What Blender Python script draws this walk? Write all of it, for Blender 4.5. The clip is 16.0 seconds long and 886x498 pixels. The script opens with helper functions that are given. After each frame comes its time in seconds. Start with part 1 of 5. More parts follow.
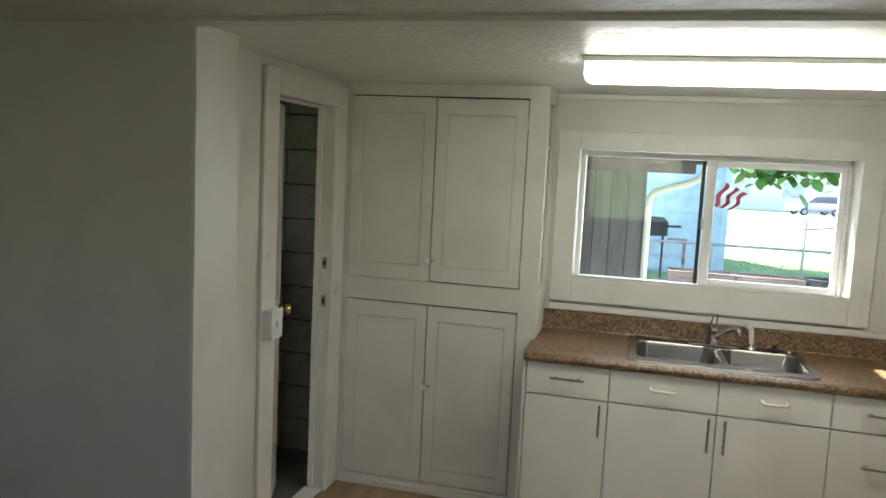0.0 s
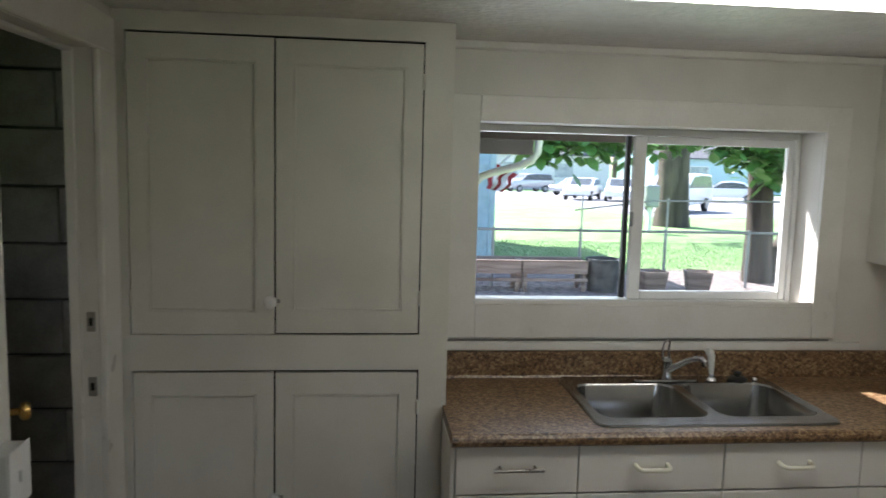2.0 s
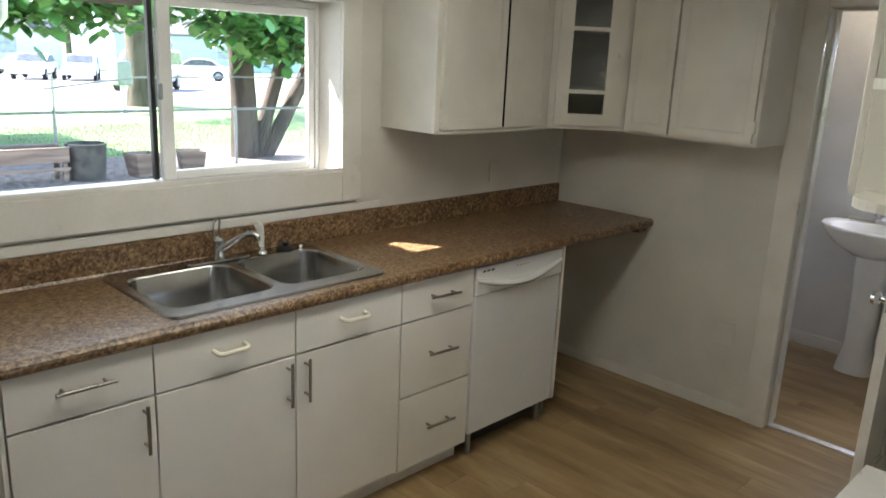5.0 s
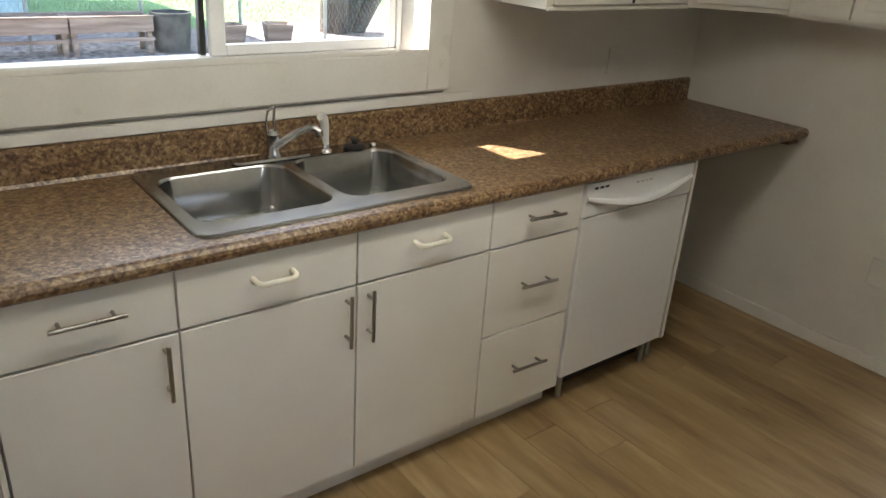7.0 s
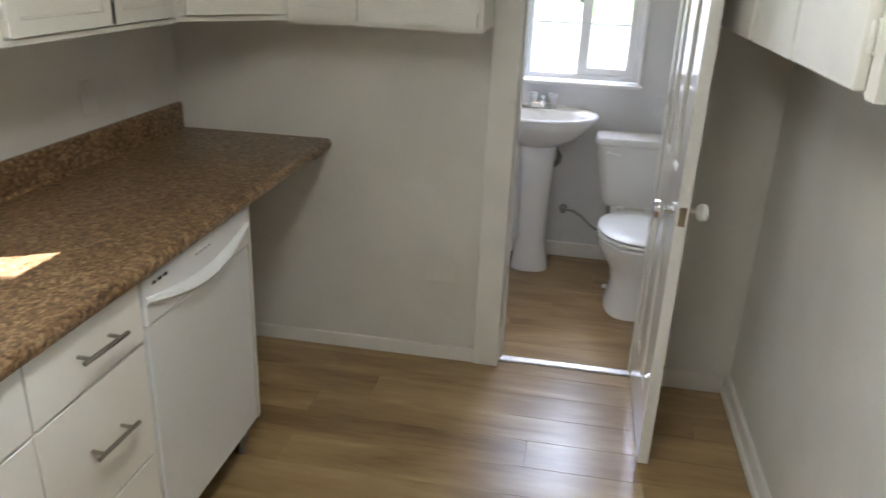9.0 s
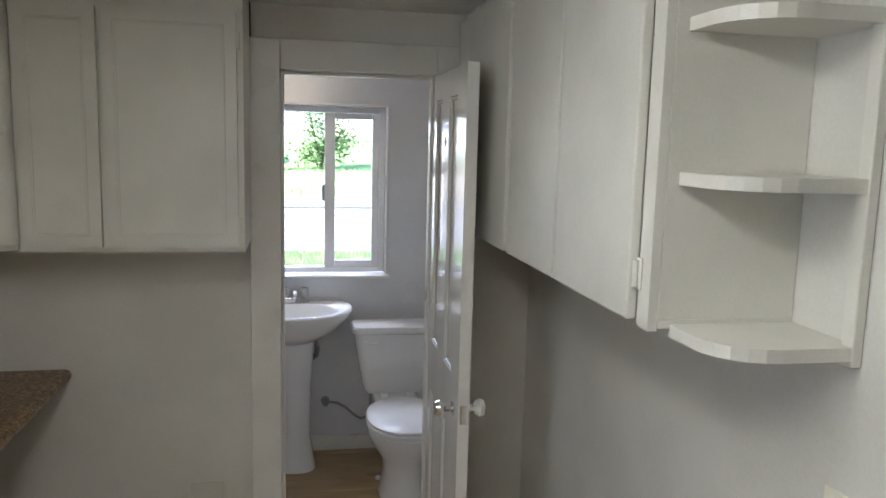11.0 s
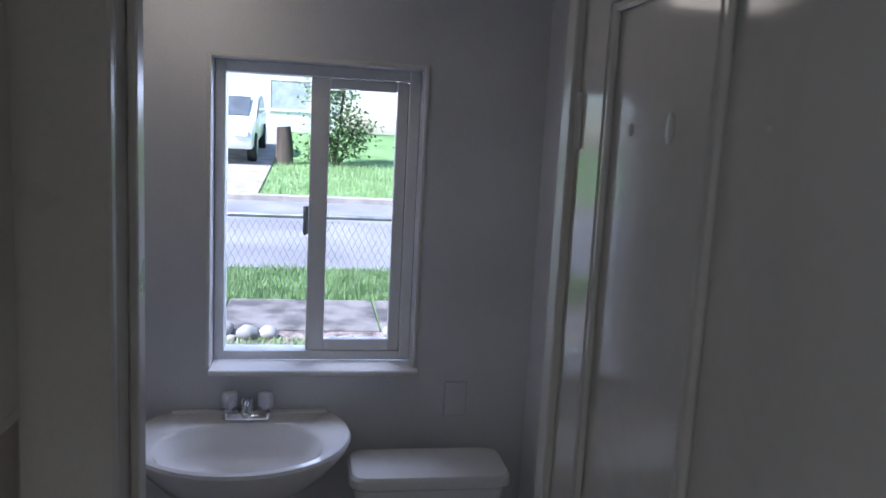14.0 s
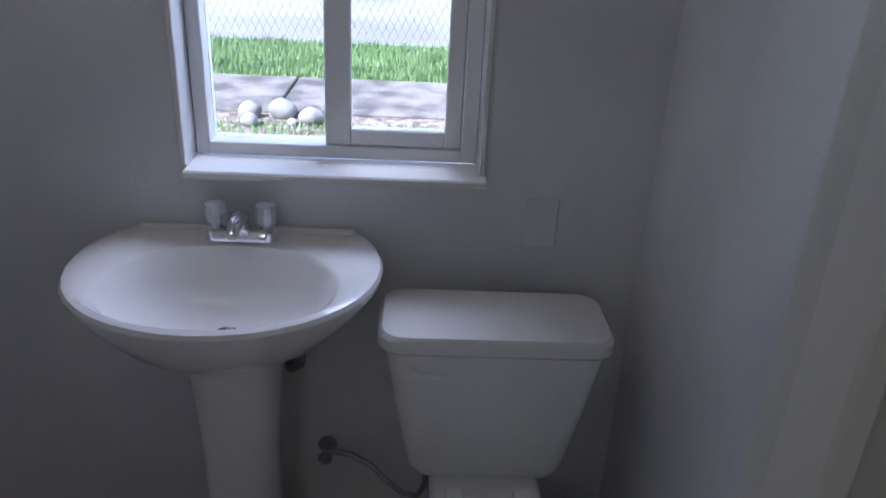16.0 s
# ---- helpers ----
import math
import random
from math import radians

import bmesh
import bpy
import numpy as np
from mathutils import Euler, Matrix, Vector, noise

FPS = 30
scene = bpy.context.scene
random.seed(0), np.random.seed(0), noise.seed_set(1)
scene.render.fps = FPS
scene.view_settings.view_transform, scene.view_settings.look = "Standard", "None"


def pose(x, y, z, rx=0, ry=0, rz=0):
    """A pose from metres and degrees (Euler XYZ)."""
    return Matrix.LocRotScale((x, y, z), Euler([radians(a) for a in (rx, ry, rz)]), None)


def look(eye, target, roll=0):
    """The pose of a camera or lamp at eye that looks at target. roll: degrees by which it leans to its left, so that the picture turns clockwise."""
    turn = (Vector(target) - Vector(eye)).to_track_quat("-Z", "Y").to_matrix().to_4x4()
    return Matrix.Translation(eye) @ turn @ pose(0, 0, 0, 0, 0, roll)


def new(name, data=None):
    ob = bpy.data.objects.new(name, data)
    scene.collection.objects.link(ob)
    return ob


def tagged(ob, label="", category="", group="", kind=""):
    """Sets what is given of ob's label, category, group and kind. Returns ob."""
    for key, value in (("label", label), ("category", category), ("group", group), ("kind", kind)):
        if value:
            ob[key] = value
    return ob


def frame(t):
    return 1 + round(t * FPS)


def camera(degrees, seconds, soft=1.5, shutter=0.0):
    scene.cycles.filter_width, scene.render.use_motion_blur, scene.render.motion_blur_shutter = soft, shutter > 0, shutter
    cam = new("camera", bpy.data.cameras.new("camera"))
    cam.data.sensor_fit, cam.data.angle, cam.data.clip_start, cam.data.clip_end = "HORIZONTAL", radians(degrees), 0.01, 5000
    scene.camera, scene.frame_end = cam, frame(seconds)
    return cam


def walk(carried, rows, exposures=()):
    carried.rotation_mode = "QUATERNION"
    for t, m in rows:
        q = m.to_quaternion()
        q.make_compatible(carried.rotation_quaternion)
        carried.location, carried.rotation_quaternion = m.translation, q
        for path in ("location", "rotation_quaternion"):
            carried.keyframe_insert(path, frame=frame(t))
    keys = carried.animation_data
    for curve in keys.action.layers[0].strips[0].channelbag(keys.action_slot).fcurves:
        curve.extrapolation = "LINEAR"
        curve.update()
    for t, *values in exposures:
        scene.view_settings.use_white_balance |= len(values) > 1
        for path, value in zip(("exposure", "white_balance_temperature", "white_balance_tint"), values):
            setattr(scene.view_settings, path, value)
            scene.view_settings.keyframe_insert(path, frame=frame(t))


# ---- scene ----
cam = camera(60.9, 16.0, shutter=0.25)

PATH = [
    (0, (-0.406, -4.13, 1.778), (-0.902, -2.205, 1.556), 2.8),
    (0.5, (-0.719, -3.744, 1.754), (-1.107, -1.793, 1.548), 3.2),
    (1, (-0.942, -3.379, 1.744), (-1.12, -1.397, 1.542), 2.7),
    (1.5, (-1.074, -3.085, 1.727), (-1.055, -1.099, 1.493), 2.1),
    (2, (-1.165, -2.827, 1.75), (-0.953, -0.853, 1.515), 1.5),
    (2.5, (-1.27, -2.726, 1.773), (-0.594, -0.859, 1.533), 1.1),
    (3, (-1.342, -2.663, 1.774), (-0.325, -0.96, 1.518), 2.1),
    (3.5, (-1.342, -2.625, 1.769), (-0.095, -1.083, 1.508), 2.4),
    (4, (-1.336, -2.62, 1.769), (0.066, -1.221, 1.487), 2.3),
    (4.5, (-1.332, -2.617, 1.744), (0.096, -1.264, 1.386), 2.1),
    (5, (-1.325, -2.602, 1.704), (0.048, -1.235, 1.206), 2.5),
    (5.2, (-1.32, -2.596, 1.705), (0.025, -1.227, 1.141), 3.3),
    (7.5, (-0.84, -1.965, 1.613), (0.293, -0.55, 0.769), 4.1),
    (8, (-0.737, -1.748, 1.632), (0.798, -0.735, 0.845), 4.1),
    (8.5, (-0.625, -1.612, 1.622), (1.08, -0.871, 0.884), 2.6),
    (9, (-0.594, -1.57, 1.604), (1.245, -1.263, 0.879), 2.4),
    (9.5, (-0.575, -1.44, 1.649), (1.299, -1.466, 0.952), 1.1),
    (10, (-0.596, -1.415, 1.689), (1.317, -1.657, 1.158), 1.6),
    (10.2, (-0.623, -1.404, 1.708), (1.304, -1.732, 1.283), 1.4),
    (12.3, (0.072, -1.471, 1.743), (2.03, -1.838, 1.562), 2.6),
    (12.5, (0.219, -1.471, 1.72), (2.176, -1.851, 1.558), 2.8),
    (13, (0.589, -1.453, 1.74), (2.526, -1.924, 1.577), 2.4),
    (13.5, (0.961, -1.528, 1.71), (2.896, -1.968, 1.472), 2.3),
    (14, (1.312, -1.580, 1.717), (3.263, -1.914, 1.425), 3.0),
    (14.5, (1.652, -1.605, 1.709), (3.607, -1.943, 1.457), 3.1),
    (15, (1.887, -1.628, 1.681), (3.828, -1.984, 1.355), 3.7),
    (15.5, (2.022, -1.672, 1.564), (3.918, -1.89, 0.966), 5.0),
    (16, (2.059, -1.753, 1.525), (3.874, -1.834, 0.689), 3.0),
]

walk(cam, [(t, look(eye, target, roll)) for t, eye, target, roll in PATH],
     [(0, 2.68, 6650, 10), (1, 2.2, 6500, 12), (2, 1.9, 6400, 14), (3.5, 1.82, 6400, 13), (4.2, 2.3, 6550, 12), (4.5, 2.42, 6600, 12), (5, 2.65, 6650, 12), (7.5, 2.82, 6900, 14),
      (8.5, 3.1, 6300, 12), (9.5, 3.2, 6250, 13), (10.2, 3.1, 6200, 14), (12.3, 1.72, 5850, 15), (13, 1.38, 5650, 18), (14, 1.15, 5600, 19), (15, 0.95, 5450, 20), (16, 1.5, 5650, 19)])

# ---- world, sun, lamps ----
SUN_DIR = Vector((0.147, -0.236, -0.33)).normalized()
world = bpy.data.worlds.new("sky")
scene.world = world
world.use_nodes = True
wn = world.node_tree.nodes
sky = wn.new("ShaderNodeTexSky")
sky.sky_type = "NISHITA"
sky.sun_disc = False
sky.sun_elevation = radians(49.9)
sky.sun_rotation = math.atan2(-SUN_DIR.x, -SUN_DIR.y)
wn["Background"].inputs[1].default_value = 0.15
world.node_tree.links.new(sky.outputs[0], wn["Background"].inputs[0])
sun = new("sun", bpy.data.lights.new("sun", "SUN"))
sun.data.energy = 5.0
sun.data.angle = radians(0.5)
sun.data.color = (1.0, 0.96, 0.93)
sun.matrix_world = Matrix.Translation((0, 0, 8)) @ SUN_DIR.to_track_quat("-Z", "Y").to_matrix().to_4x4()


def window_light(name, place, target, w, h, watts, color):
    lamp = new(name, bpy.data.lights.new(name, "AREA"))
    lamp.data.shape, lamp.data.size, lamp.data.size_y = "RECTANGLE", w, h
    lamp.data.energy, lamp.data.color = watts, color
    lamp.matrix_world = look(place, target)
    return lamp


window_light("sky_light_kitchen", (-0.05, 0.42, 1.56), (-0.05, -1, 1.3), 1.3, 0.62, 1.5, (0.86, 0.93, 1.0))
# Unseen window lamp added behind the camera to fill the left partition.
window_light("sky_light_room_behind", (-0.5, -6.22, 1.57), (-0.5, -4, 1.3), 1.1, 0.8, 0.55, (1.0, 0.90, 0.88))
window_light("sky_light_bath", (4.10, -1.78, 1.98), (3.45, -1.42, 0.95), 0.62, 0.62, 6.5, (0.76, 0.82, 1.0))


# ---- materials ----
def nodes(name):
    m = bpy.data.materials.new(name)
    m.use_nodes = True
    return m, m.node_tree.nodes, m.node_tree.links, m.node_tree.nodes["Principled BSDF"]


def ramp(n, stops):
    r = n.new("ShaderNodeValToRGB")
    e = r.color_ramp.elements
    while len(e) < len(stops):
        e.new(0.5)
    for k, (p, c) in zip(e, stops):
        k.position, k.color = p, (*c, 1)
    return r


def surface(name, a, b, rough=0.5, metal=0.0, scale=6.0, fine=90.0, bump=0.1, depth=0.002, spread=0.12, stretch=(1, 1, 1), vary=0.0, rr=0.08):
    """A surface between two colours, with large mottling and fine grain."""
    m, n, l, p = nodes(name)
    tc, mp = n.new("ShaderNodeTexCoord"), n.new("ShaderNodeMapping")
    mp.inputs["Scale"].default_value = stretch
    l.new(tc.outputs["Object"], mp.inputs["Vector"])
    big, small = n.new("ShaderNodeTexNoise"), n.new("ShaderNodeTexNoise")
    big.inputs["Scale"].default_value, big.inputs["Detail"].default_value = scale, 5
    small.inputs["Scale"].default_value, small.inputs["Detail"].default_value = fine, 3
    for k in (big, small):
        l.new(mp.outputs[0], k.inputs["Vector"])
    mix = n.new("ShaderNodeMath")
    mix.operation = "MULTIPLY_ADD"
    l.new(small.outputs[0], mix.inputs[0])
    mix.inputs[1].default_value = 0.35
    l.new(big.outputs[0], mix.inputs[2])
    src = mix.outputs[0]
    if vary:
        oi, add = n.new("ShaderNodeObjectInfo"), n.new("ShaderNodeMath")
        add.operation = "MULTIPLY_ADD"
        l.new(oi.outputs["Random"], add.inputs[0])
        add.inputs[1].default_value = vary
        l.new(src, add.inputs[2])
        src = add.outputs[0]
    r = ramp(n, [(0.67 - spread + vary / 2, a), (0.67 + spread + vary / 2, b)])
    l.new(src, r.inputs[0])
    l.new(r.outputs[0], p.inputs["Base Color"])
    p.inputs["Metallic"].default_value = metal
    mr = n.new("ShaderNodeMapRange")
    mr.inputs["To Min"].default_value, mr.inputs["To Max"].default_value = max(rough - rr, 0.02), min(rough + rr, 1)
    l.new(big.outputs[0], mr.inputs[0])
    l.new(mr.outputs[0], p.inputs["Roughness"])
    if bump:
        b_ = n.new("ShaderNodeBump")
        b_.inputs["Strength"].default_value, b_.inputs["Distance"].default_value = bump, depth
        l.new(small.outputs[0], b_.inputs["Height"])
        l.new(b_.outputs[0], p.inputs["Normal"])
    return m


def wood_planks(name):
    """Vinyl planks, grain along y, each plank its own tone and figure."""
    m, n, l, p = nodes(name)
    tc, oi, off = n.new("ShaderNodeTexCoord"), n.new("ShaderNodeObjectInfo"), n.new("ShaderNodeVectorMath")
    off.operation = "MULTIPLY_ADD"
    l.new(oi.outputs["Random"], off.inputs[0])
    off.inputs[1].default_value = (17, 31, 5)
    l.new(tc.outputs["Object"], off.inputs[2])
    mp = n.new("ShaderNodeMapping")
    mp.inputs["Scale"].default_value = (4.6, 0.75, 1)
    l.new(off.outputs[0], mp.inputs["Vector"])
    g1, g2 = n.new("ShaderNodeTexNoise"), n.new("ShaderNodeTexNoise")
    g1.inputs["Scale"].default_value, g1.inputs["Detail"].default_value, g1.inputs["Distortion"].default_value = 1.6, 6, 0.8
    g2.inputs["Scale"].default_value, g2.inputs["Detail"].default_value = 11, 4
    for k in (g1, g2):
        l.new(mp.outputs[0], k.inputs["Vector"])
    a, b = n.new("ShaderNodeMath"), n.new("ShaderNodeMath")
    a.operation = b.operation = "MULTIPLY_ADD"
    l.new(g2.outputs[0], a.inputs[0])
    a.inputs[1].default_value = 0.25
    l.new(g1.outputs[0], a.inputs[2])
    l.new(oi.outputs["Random"], b.inputs[0])
    b.inputs[1].default_value = 0.10
    l.new(a.outputs[0], b.inputs[2])
    r = ramp(n, [(0.42, (0.20, 0.125, 0.055)), (0.58, (0.31, 0.205, 0.095)), (0.74, (0.39, 0.27, 0.132)), (0.92, (0.50, 0.37, 0.20))])
    l.new(b.outputs[0], r.inputs[0])
    l.new(r.outputs[0], p.inputs["Base Color"])
    p.inputs["Roughness"].default_value = 0.28
    bp = n.new("ShaderNodeBump")
    bp.inputs["Strength"].default_value, bp.inputs["Distance"].default_value = 0.15, 0.001
    l.new(g2.outputs[0], bp.inputs["Height"])
    l.new(bp.outputs[0], p.inputs["Normal"])
    return m


def granite_laminate(name):
    m, n, l, p = nodes(name)
    tc = n.new("ShaderNodeTexCoord")
    v, w, q = n.new("ShaderNodeTexVoronoi"), n.new("ShaderNodeTexNoise"), n.new("ShaderNodeTexNoise")
    v.inputs["Scale"].default_value = 120
    w.inputs["Scale"].default_value, w.inputs["Detail"].default_value, w.inputs["Distortion"].default_value = 58, 6, 0.9
    q.inputs["Scale"].default_value, q.inputs["Detail"].default_value = 9, 4
    for k in (v, w, q):
        l.new(tc.outputs["Object"], k.inputs["Vector"])
    sep = n.new("ShaderNodeSeparateColor")
    l.new(v.outputs["Color"], sep.inputs[0])
    a, b = n.new("ShaderNodeMath"), n.new("ShaderNodeMath")
    a.operation = b.operation = "MULTIPLY_ADD"
    l.new(sep.outputs[0], a.inputs[0])
    a.inputs[1].default_value = 0.30
    l.new(w.outputs[0], a.inputs[2])
    l.new(q.outputs[0], b.inputs[0])
    b.inputs[1].default_value = 0.25
    l.new(a.outputs[0], b.inputs[2])
    r = ramp(n, [(0.52, (0.05, 0.028, 0.016)), (0.66, (0.125, 0.068, 0.034)), (0.78, (0.20, 0.118, 0.06)), (0.90, (0.275, 0.175, 0.09)), (1.0, (0.38, 0.27, 0.155))])
    l.new(b.outputs[0], r.inputs[0])
    l.new(r.outputs[0], p.inputs["Base Color"])
    p.inputs["Roughness"].default_value = 0.32
    bp = n.new("ShaderNodeBump")
    bp.inputs["Strength"].default_value, bp.inputs["Distance"].default_value = 0.08, 0.0006
    l.new(w.outputs[0], bp.inputs["Height"])
    l.new(bp.outputs[0], p.inputs["Normal"])
    return m


def stucco(name, color, color2):
    """Ceiling paint with a rough knock-down texture."""
    m = surface(name, color, color2, 0.34, scale=14, fine=38, bump=0.8, depth=0.011)
    return m


def glass(name, tint=(1, 1, 1), rough=0.0):
    m, n, l, p = nodes(name)
    out = n["Material Output"]
    tr, gl, mx, fr = n.new("ShaderNodeBsdfTransparent"), n.new("ShaderNodeBsdfGlossy"), n.new("ShaderNodeMixShader"), n.new("ShaderNodeFresnel")
    tr.inputs[0].default_value = (*tint, 1)
    gl.inputs["Roughness"].default_value = rough
    fr.inputs[0].default_value = 1.35
    l.new(fr.outputs[0], mx.inputs[0])
    l.new(tr.outputs[0], mx.inputs[1])
    l.new(gl.outputs[0], mx.inputs[2])
    l.new(mx.outputs[0], out.inputs[0])
    return m


def glow(name, color, strength):
    m, n, l, p = nodes(name)
    p.inputs["Base Color"].default_value = (0.9, 0.9, 0.86, 1)
    p.inputs["Emission Color"].default_value = (*color, 1)
    p.inputs["Emission Strength"].default_value = strength
    return m


M_WALL = surface("wall_paint", (0.67, 0.65, 0.60), (0.74, 0.72, 0.67), 0.42, scale=3, fine=160, bump=0.12, depth=0.0015)
M_BATH = surface("bath_wall_paint", (0.68, 0.68, 0.68), (0.75, 0.75, 0.75), 0.45, scale=3, fine=140, bump=0.15, depth=0.0015)
M_TRIM = surface("gloss_trim_paint", (0.74, 0.72, 0.67), (0.80, 0.78, 0.74), 0.30, scale=5, fine=120, bump=0.08, depth=0.001)
M_DOOR = surface("high_gloss_door_paint", (0.74, 0.72, 0.67), (0.80, 0.78, 0.74), 0.10, scale=5, fine=60, bump=0.03, depth=0.001, rr=0.03)
M_CAB = surface("cabinet_paint", (0.69, 0.67, 0.61), (0.76, 0.74, 0.68), 0.36, scale=4, fine=200, bump=0.10, depth=0.0008)
M_MELA = surface("white_melamine", (0.82, 0.80, 0.75), (0.87, 0.85, 0.80), 0.40, scale=3, fine=300, bump=0.02, depth=0.0003)
M_CEIL = stucco("ceiling_paint", (0.72, 0.71, 0.67), (0.79, 0.78, 0.74))
M_FLOOR = wood_planks("vinyl_planks")
M_SUB = surface("subfloor", (0.06, 0.04, 0.025), (0.10, 0.07, 0.04), 0.8)
M_GRANITE = granite_laminate("granite_laminate")
M_STEEL = surface("brushed_steel", (0.40, 0.40, 0.39), (0.48, 0.48, 0.47), 0.21, 1.0, scale=5, fine=80, bump=0.02, depth=0.0002, stretch=(1, 4, 1), rr=0.04)
M_NICKEL = surface("brushed_nickel", (0.30, 0.28, 0.255), (0.40, 0.38, 0.35), 0.30, 1.0, scale=8, fine=300, bump=0.03, depth=0.0003)
M_CHROME = surface("chrome", (0.75, 0.75, 0.76), (0.82, 0.82, 0.83), 0.08, 1.0, bump=0, rr=0.03)
M_ALU = surface("worn_aluminium", (0.72, 0.72, 0.73), (0.85, 0.85, 0.86), 0.38, 1.0, scale=30, bump=0.05)
# Chrome with dark reflections put into its colour, for the kitchen faucet.
M_DIMCHROME = surface("dimmed_chrome", (0.42, 0.42, 0.43), (0.55, 0.55, 0.56), 0.16, 1.0, scale=20, bump=0)
M_BRASS = surface("brass", (0.55, 0.36, 0.12), (0.70, 0.48, 0.18), 0.28, 1.0, bump=0)
# Near-black standing in for shade in gaps, holes and cabinet insides.
M_DARK = surface("painted_shade", (0.008, 0.008, 0.008), (0.02, 0.02, 0.018), 0.9, bump=0)
M_BLACK = surface("black_rubber", (0.012, 0.012, 0.012), (0.03, 0.03, 0.03), 0.55)
M_POT = surface("weathered_dark_pot", (0.045, 0.045, 0.042), (0.12, 0.115, 0.105), 0.7, scale=9, fine=60, bump=0.2)
M_WPLAST = surface("white_plastic", (0.76, 0.76, 0.74), (0.82, 0.82, 0.80), 0.35, bump=0.02)
M_IVORY = surface("ivory_plastic", (0.86, 0.83, 0.70), (0.90, 0.87, 0.75), 0.35, bump=0.02)
M_DW = surface("white_enamel", (0.76, 0.77, 0.78), (0.81, 0.82, 0.83), 0.22, scale=2, bump=0.01)
M_PORC = surface("porcelain", (0.78, 0.77, 0.74), (0.83, 0.82, 0.79), 0.07, scale=2, bump=0, rr=0.03)
M_VINYL = surface("vinyl_frame", (0.78, 0.78, 0.77), (0.84, 0.84, 0.83), 0.32, bump=0.02)
M_GLASS = glass("window_glass", (0.97, 0.985, 0.98))
M_ACRYL = surface("clear_acrylic", (0.72, 0.74, 0.78), (0.82, 0.84, 0.88), 0.08, bump=0)
M_ACRYL.node_tree.nodes["Principled BSDF"].inputs["Alpha"].default_value = 0.6
M_LIGHT = glow("diffuser_acrylic", (0.97, 0.97, 0.87), 2.0)
M_BLIGHT = glow("warm_diffuser", (1.0, 0.86, 0.66), 1.5)
M_BLOCK = surface("concrete_block", (0.42, 0.385, 0.36), (0.58, 0.54, 0.50), 0.85, scale=8, fine=120, bump=0.5, depth=0.004, vary=0.10)
M_CONC = surface("dark_concrete", (0.12, 0.11, 0.10), (0.20, 0.19, 0.175), 0.9, scale=4, fine=90, bump=0.3)
M_GRASS = surface("lawn", (0.11, 0.22, 0.06), (0.21, 0.36, 0.13), 0.85, scale=1.3, fine=60, bump=0.6, depth=0.02)
M_BLADE = surface("grass_blade", (0.15, 0.26, 0.09), (0.30, 0.42, 0.20), 0.6, bump=0, vary=0.3)
M_ROAD = surface("asphalt", (0.19, 0.19, 0.205), (0.27, 0.27, 0.285), 0.85, scale=0.8, fine=70, bump=0.4)
M_WALK = surface("old_concrete", (0.26, 0.24, 0.22), (0.40, 0.37, 0.34), 0.85, scale=3, fine=90, bump=0.5, depth=0.004)
M_PAVE = surface("worn_pavement", (0.08, 0.075, 0.075), (0.22, 0.205, 0.20), 0.9, scale=5, fine=70, bump=0.6, depth=0.006)
M_MULCH = surface("bark_mulch", (0.09, 0.07, 0.065), (0.36, 0.30, 0.285), 0.9, scale=14, fine=50, bump=0.9, depth=0.02)
M_STONE = surface("river_stone", (0.22, 0.22, 0.215), (0.36, 0.35, 0.34), 0.7, scale=7, bump=0.3, vary=0.1)
M_GALV = surface("galvanised_steel", (0.26, 0.28, 0.29), (0.38, 0.40, 0.41), 0.45, 0.8)
M_BARK = surface("bark", (0.045, 0.035, 0.028), (0.13, 0.10, 0.08), 0.9, scale=6, fine=40, bump=0.9, depth=0.02, stretch=(1, 1, 0.2))
M_LEAF = surface("leaf", (0.05, 0.16, 0.03), (0.14, 0.32, 0.08), 0.45, bump=0, vary=0.2)
M_LEAF2 = surface("bush_leaf", (0.10, 0.17, 0.06), (0.22, 0.32, 0.14), 0.5, bump=0)
M_CEDAR = surface("weathered_cedar", (0.17, 0.12, 0.095), (0.37, 0.29, 0.235), 0.8, scale=4, fine=50, bump=0.4, stretch=(0.3, 1, 3))
M_GREYW = surface("grey_boards", (0.125, 0.112, 0.122), (0.205, 0.185, 0.20), 0.75, scale=4, fine=50, bump=0.3, stretch=(2, 2, 0.3), vary=0.1)
M_BROWN = surface("brown_fascia", (0.10, 0.075, 0.065), (0.17, 0.13, 0.115), 0.7)
# Grey standing in for shade in the casing joint and outlet slots.
M_FAINT = surface("faint_painted_shade", (0.20, 0.19, 0.18), (0.28, 0.27, 0.26), 0.7)
M_BLUE = surface("light_blue_siding", (0.42, 0.58, 0.66), (0.52, 0.67, 0.74), 0.6, vary=0.05)
M_CARW = surface("white_car_paint", (0.74, 0.75, 0.76), (0.80, 0.81, 0.82), 0.15, bump=0)
M_CARG = surface("silver_car_paint", (0.40, 0.42, 0.44), (0.48, 0.50, 0.52), 0.2, 0.5, bump=0)
# Pale base colour stands in for sky reflected in distant windows.
M_PANE = surface("sky_pale_pane", (0.30, 0.34, 0.37), (0.45, 0.49, 0.52), 0.12, scale=2, bump=0)
M_CARGLASS = surface("car_glass", (0.07, 0.08, 0.09), (0.12, 0.14, 0.16), 0.05, bump=0)
M_TYRE = surface("tyre", (0.012, 0.012, 0.012), (0.03, 0.03, 0.03), 0.8)
M_ROOF = surface("shingle_roof", (0.10, 0.10, 0.11), (0.18, 0.18, 0.19), 0.85, fine=30, bump=0.5)
M_HOUSE = surface("cream_siding", (0.60, 0.62, 0.62), (0.70, 0.72, 0.72), 0.7)
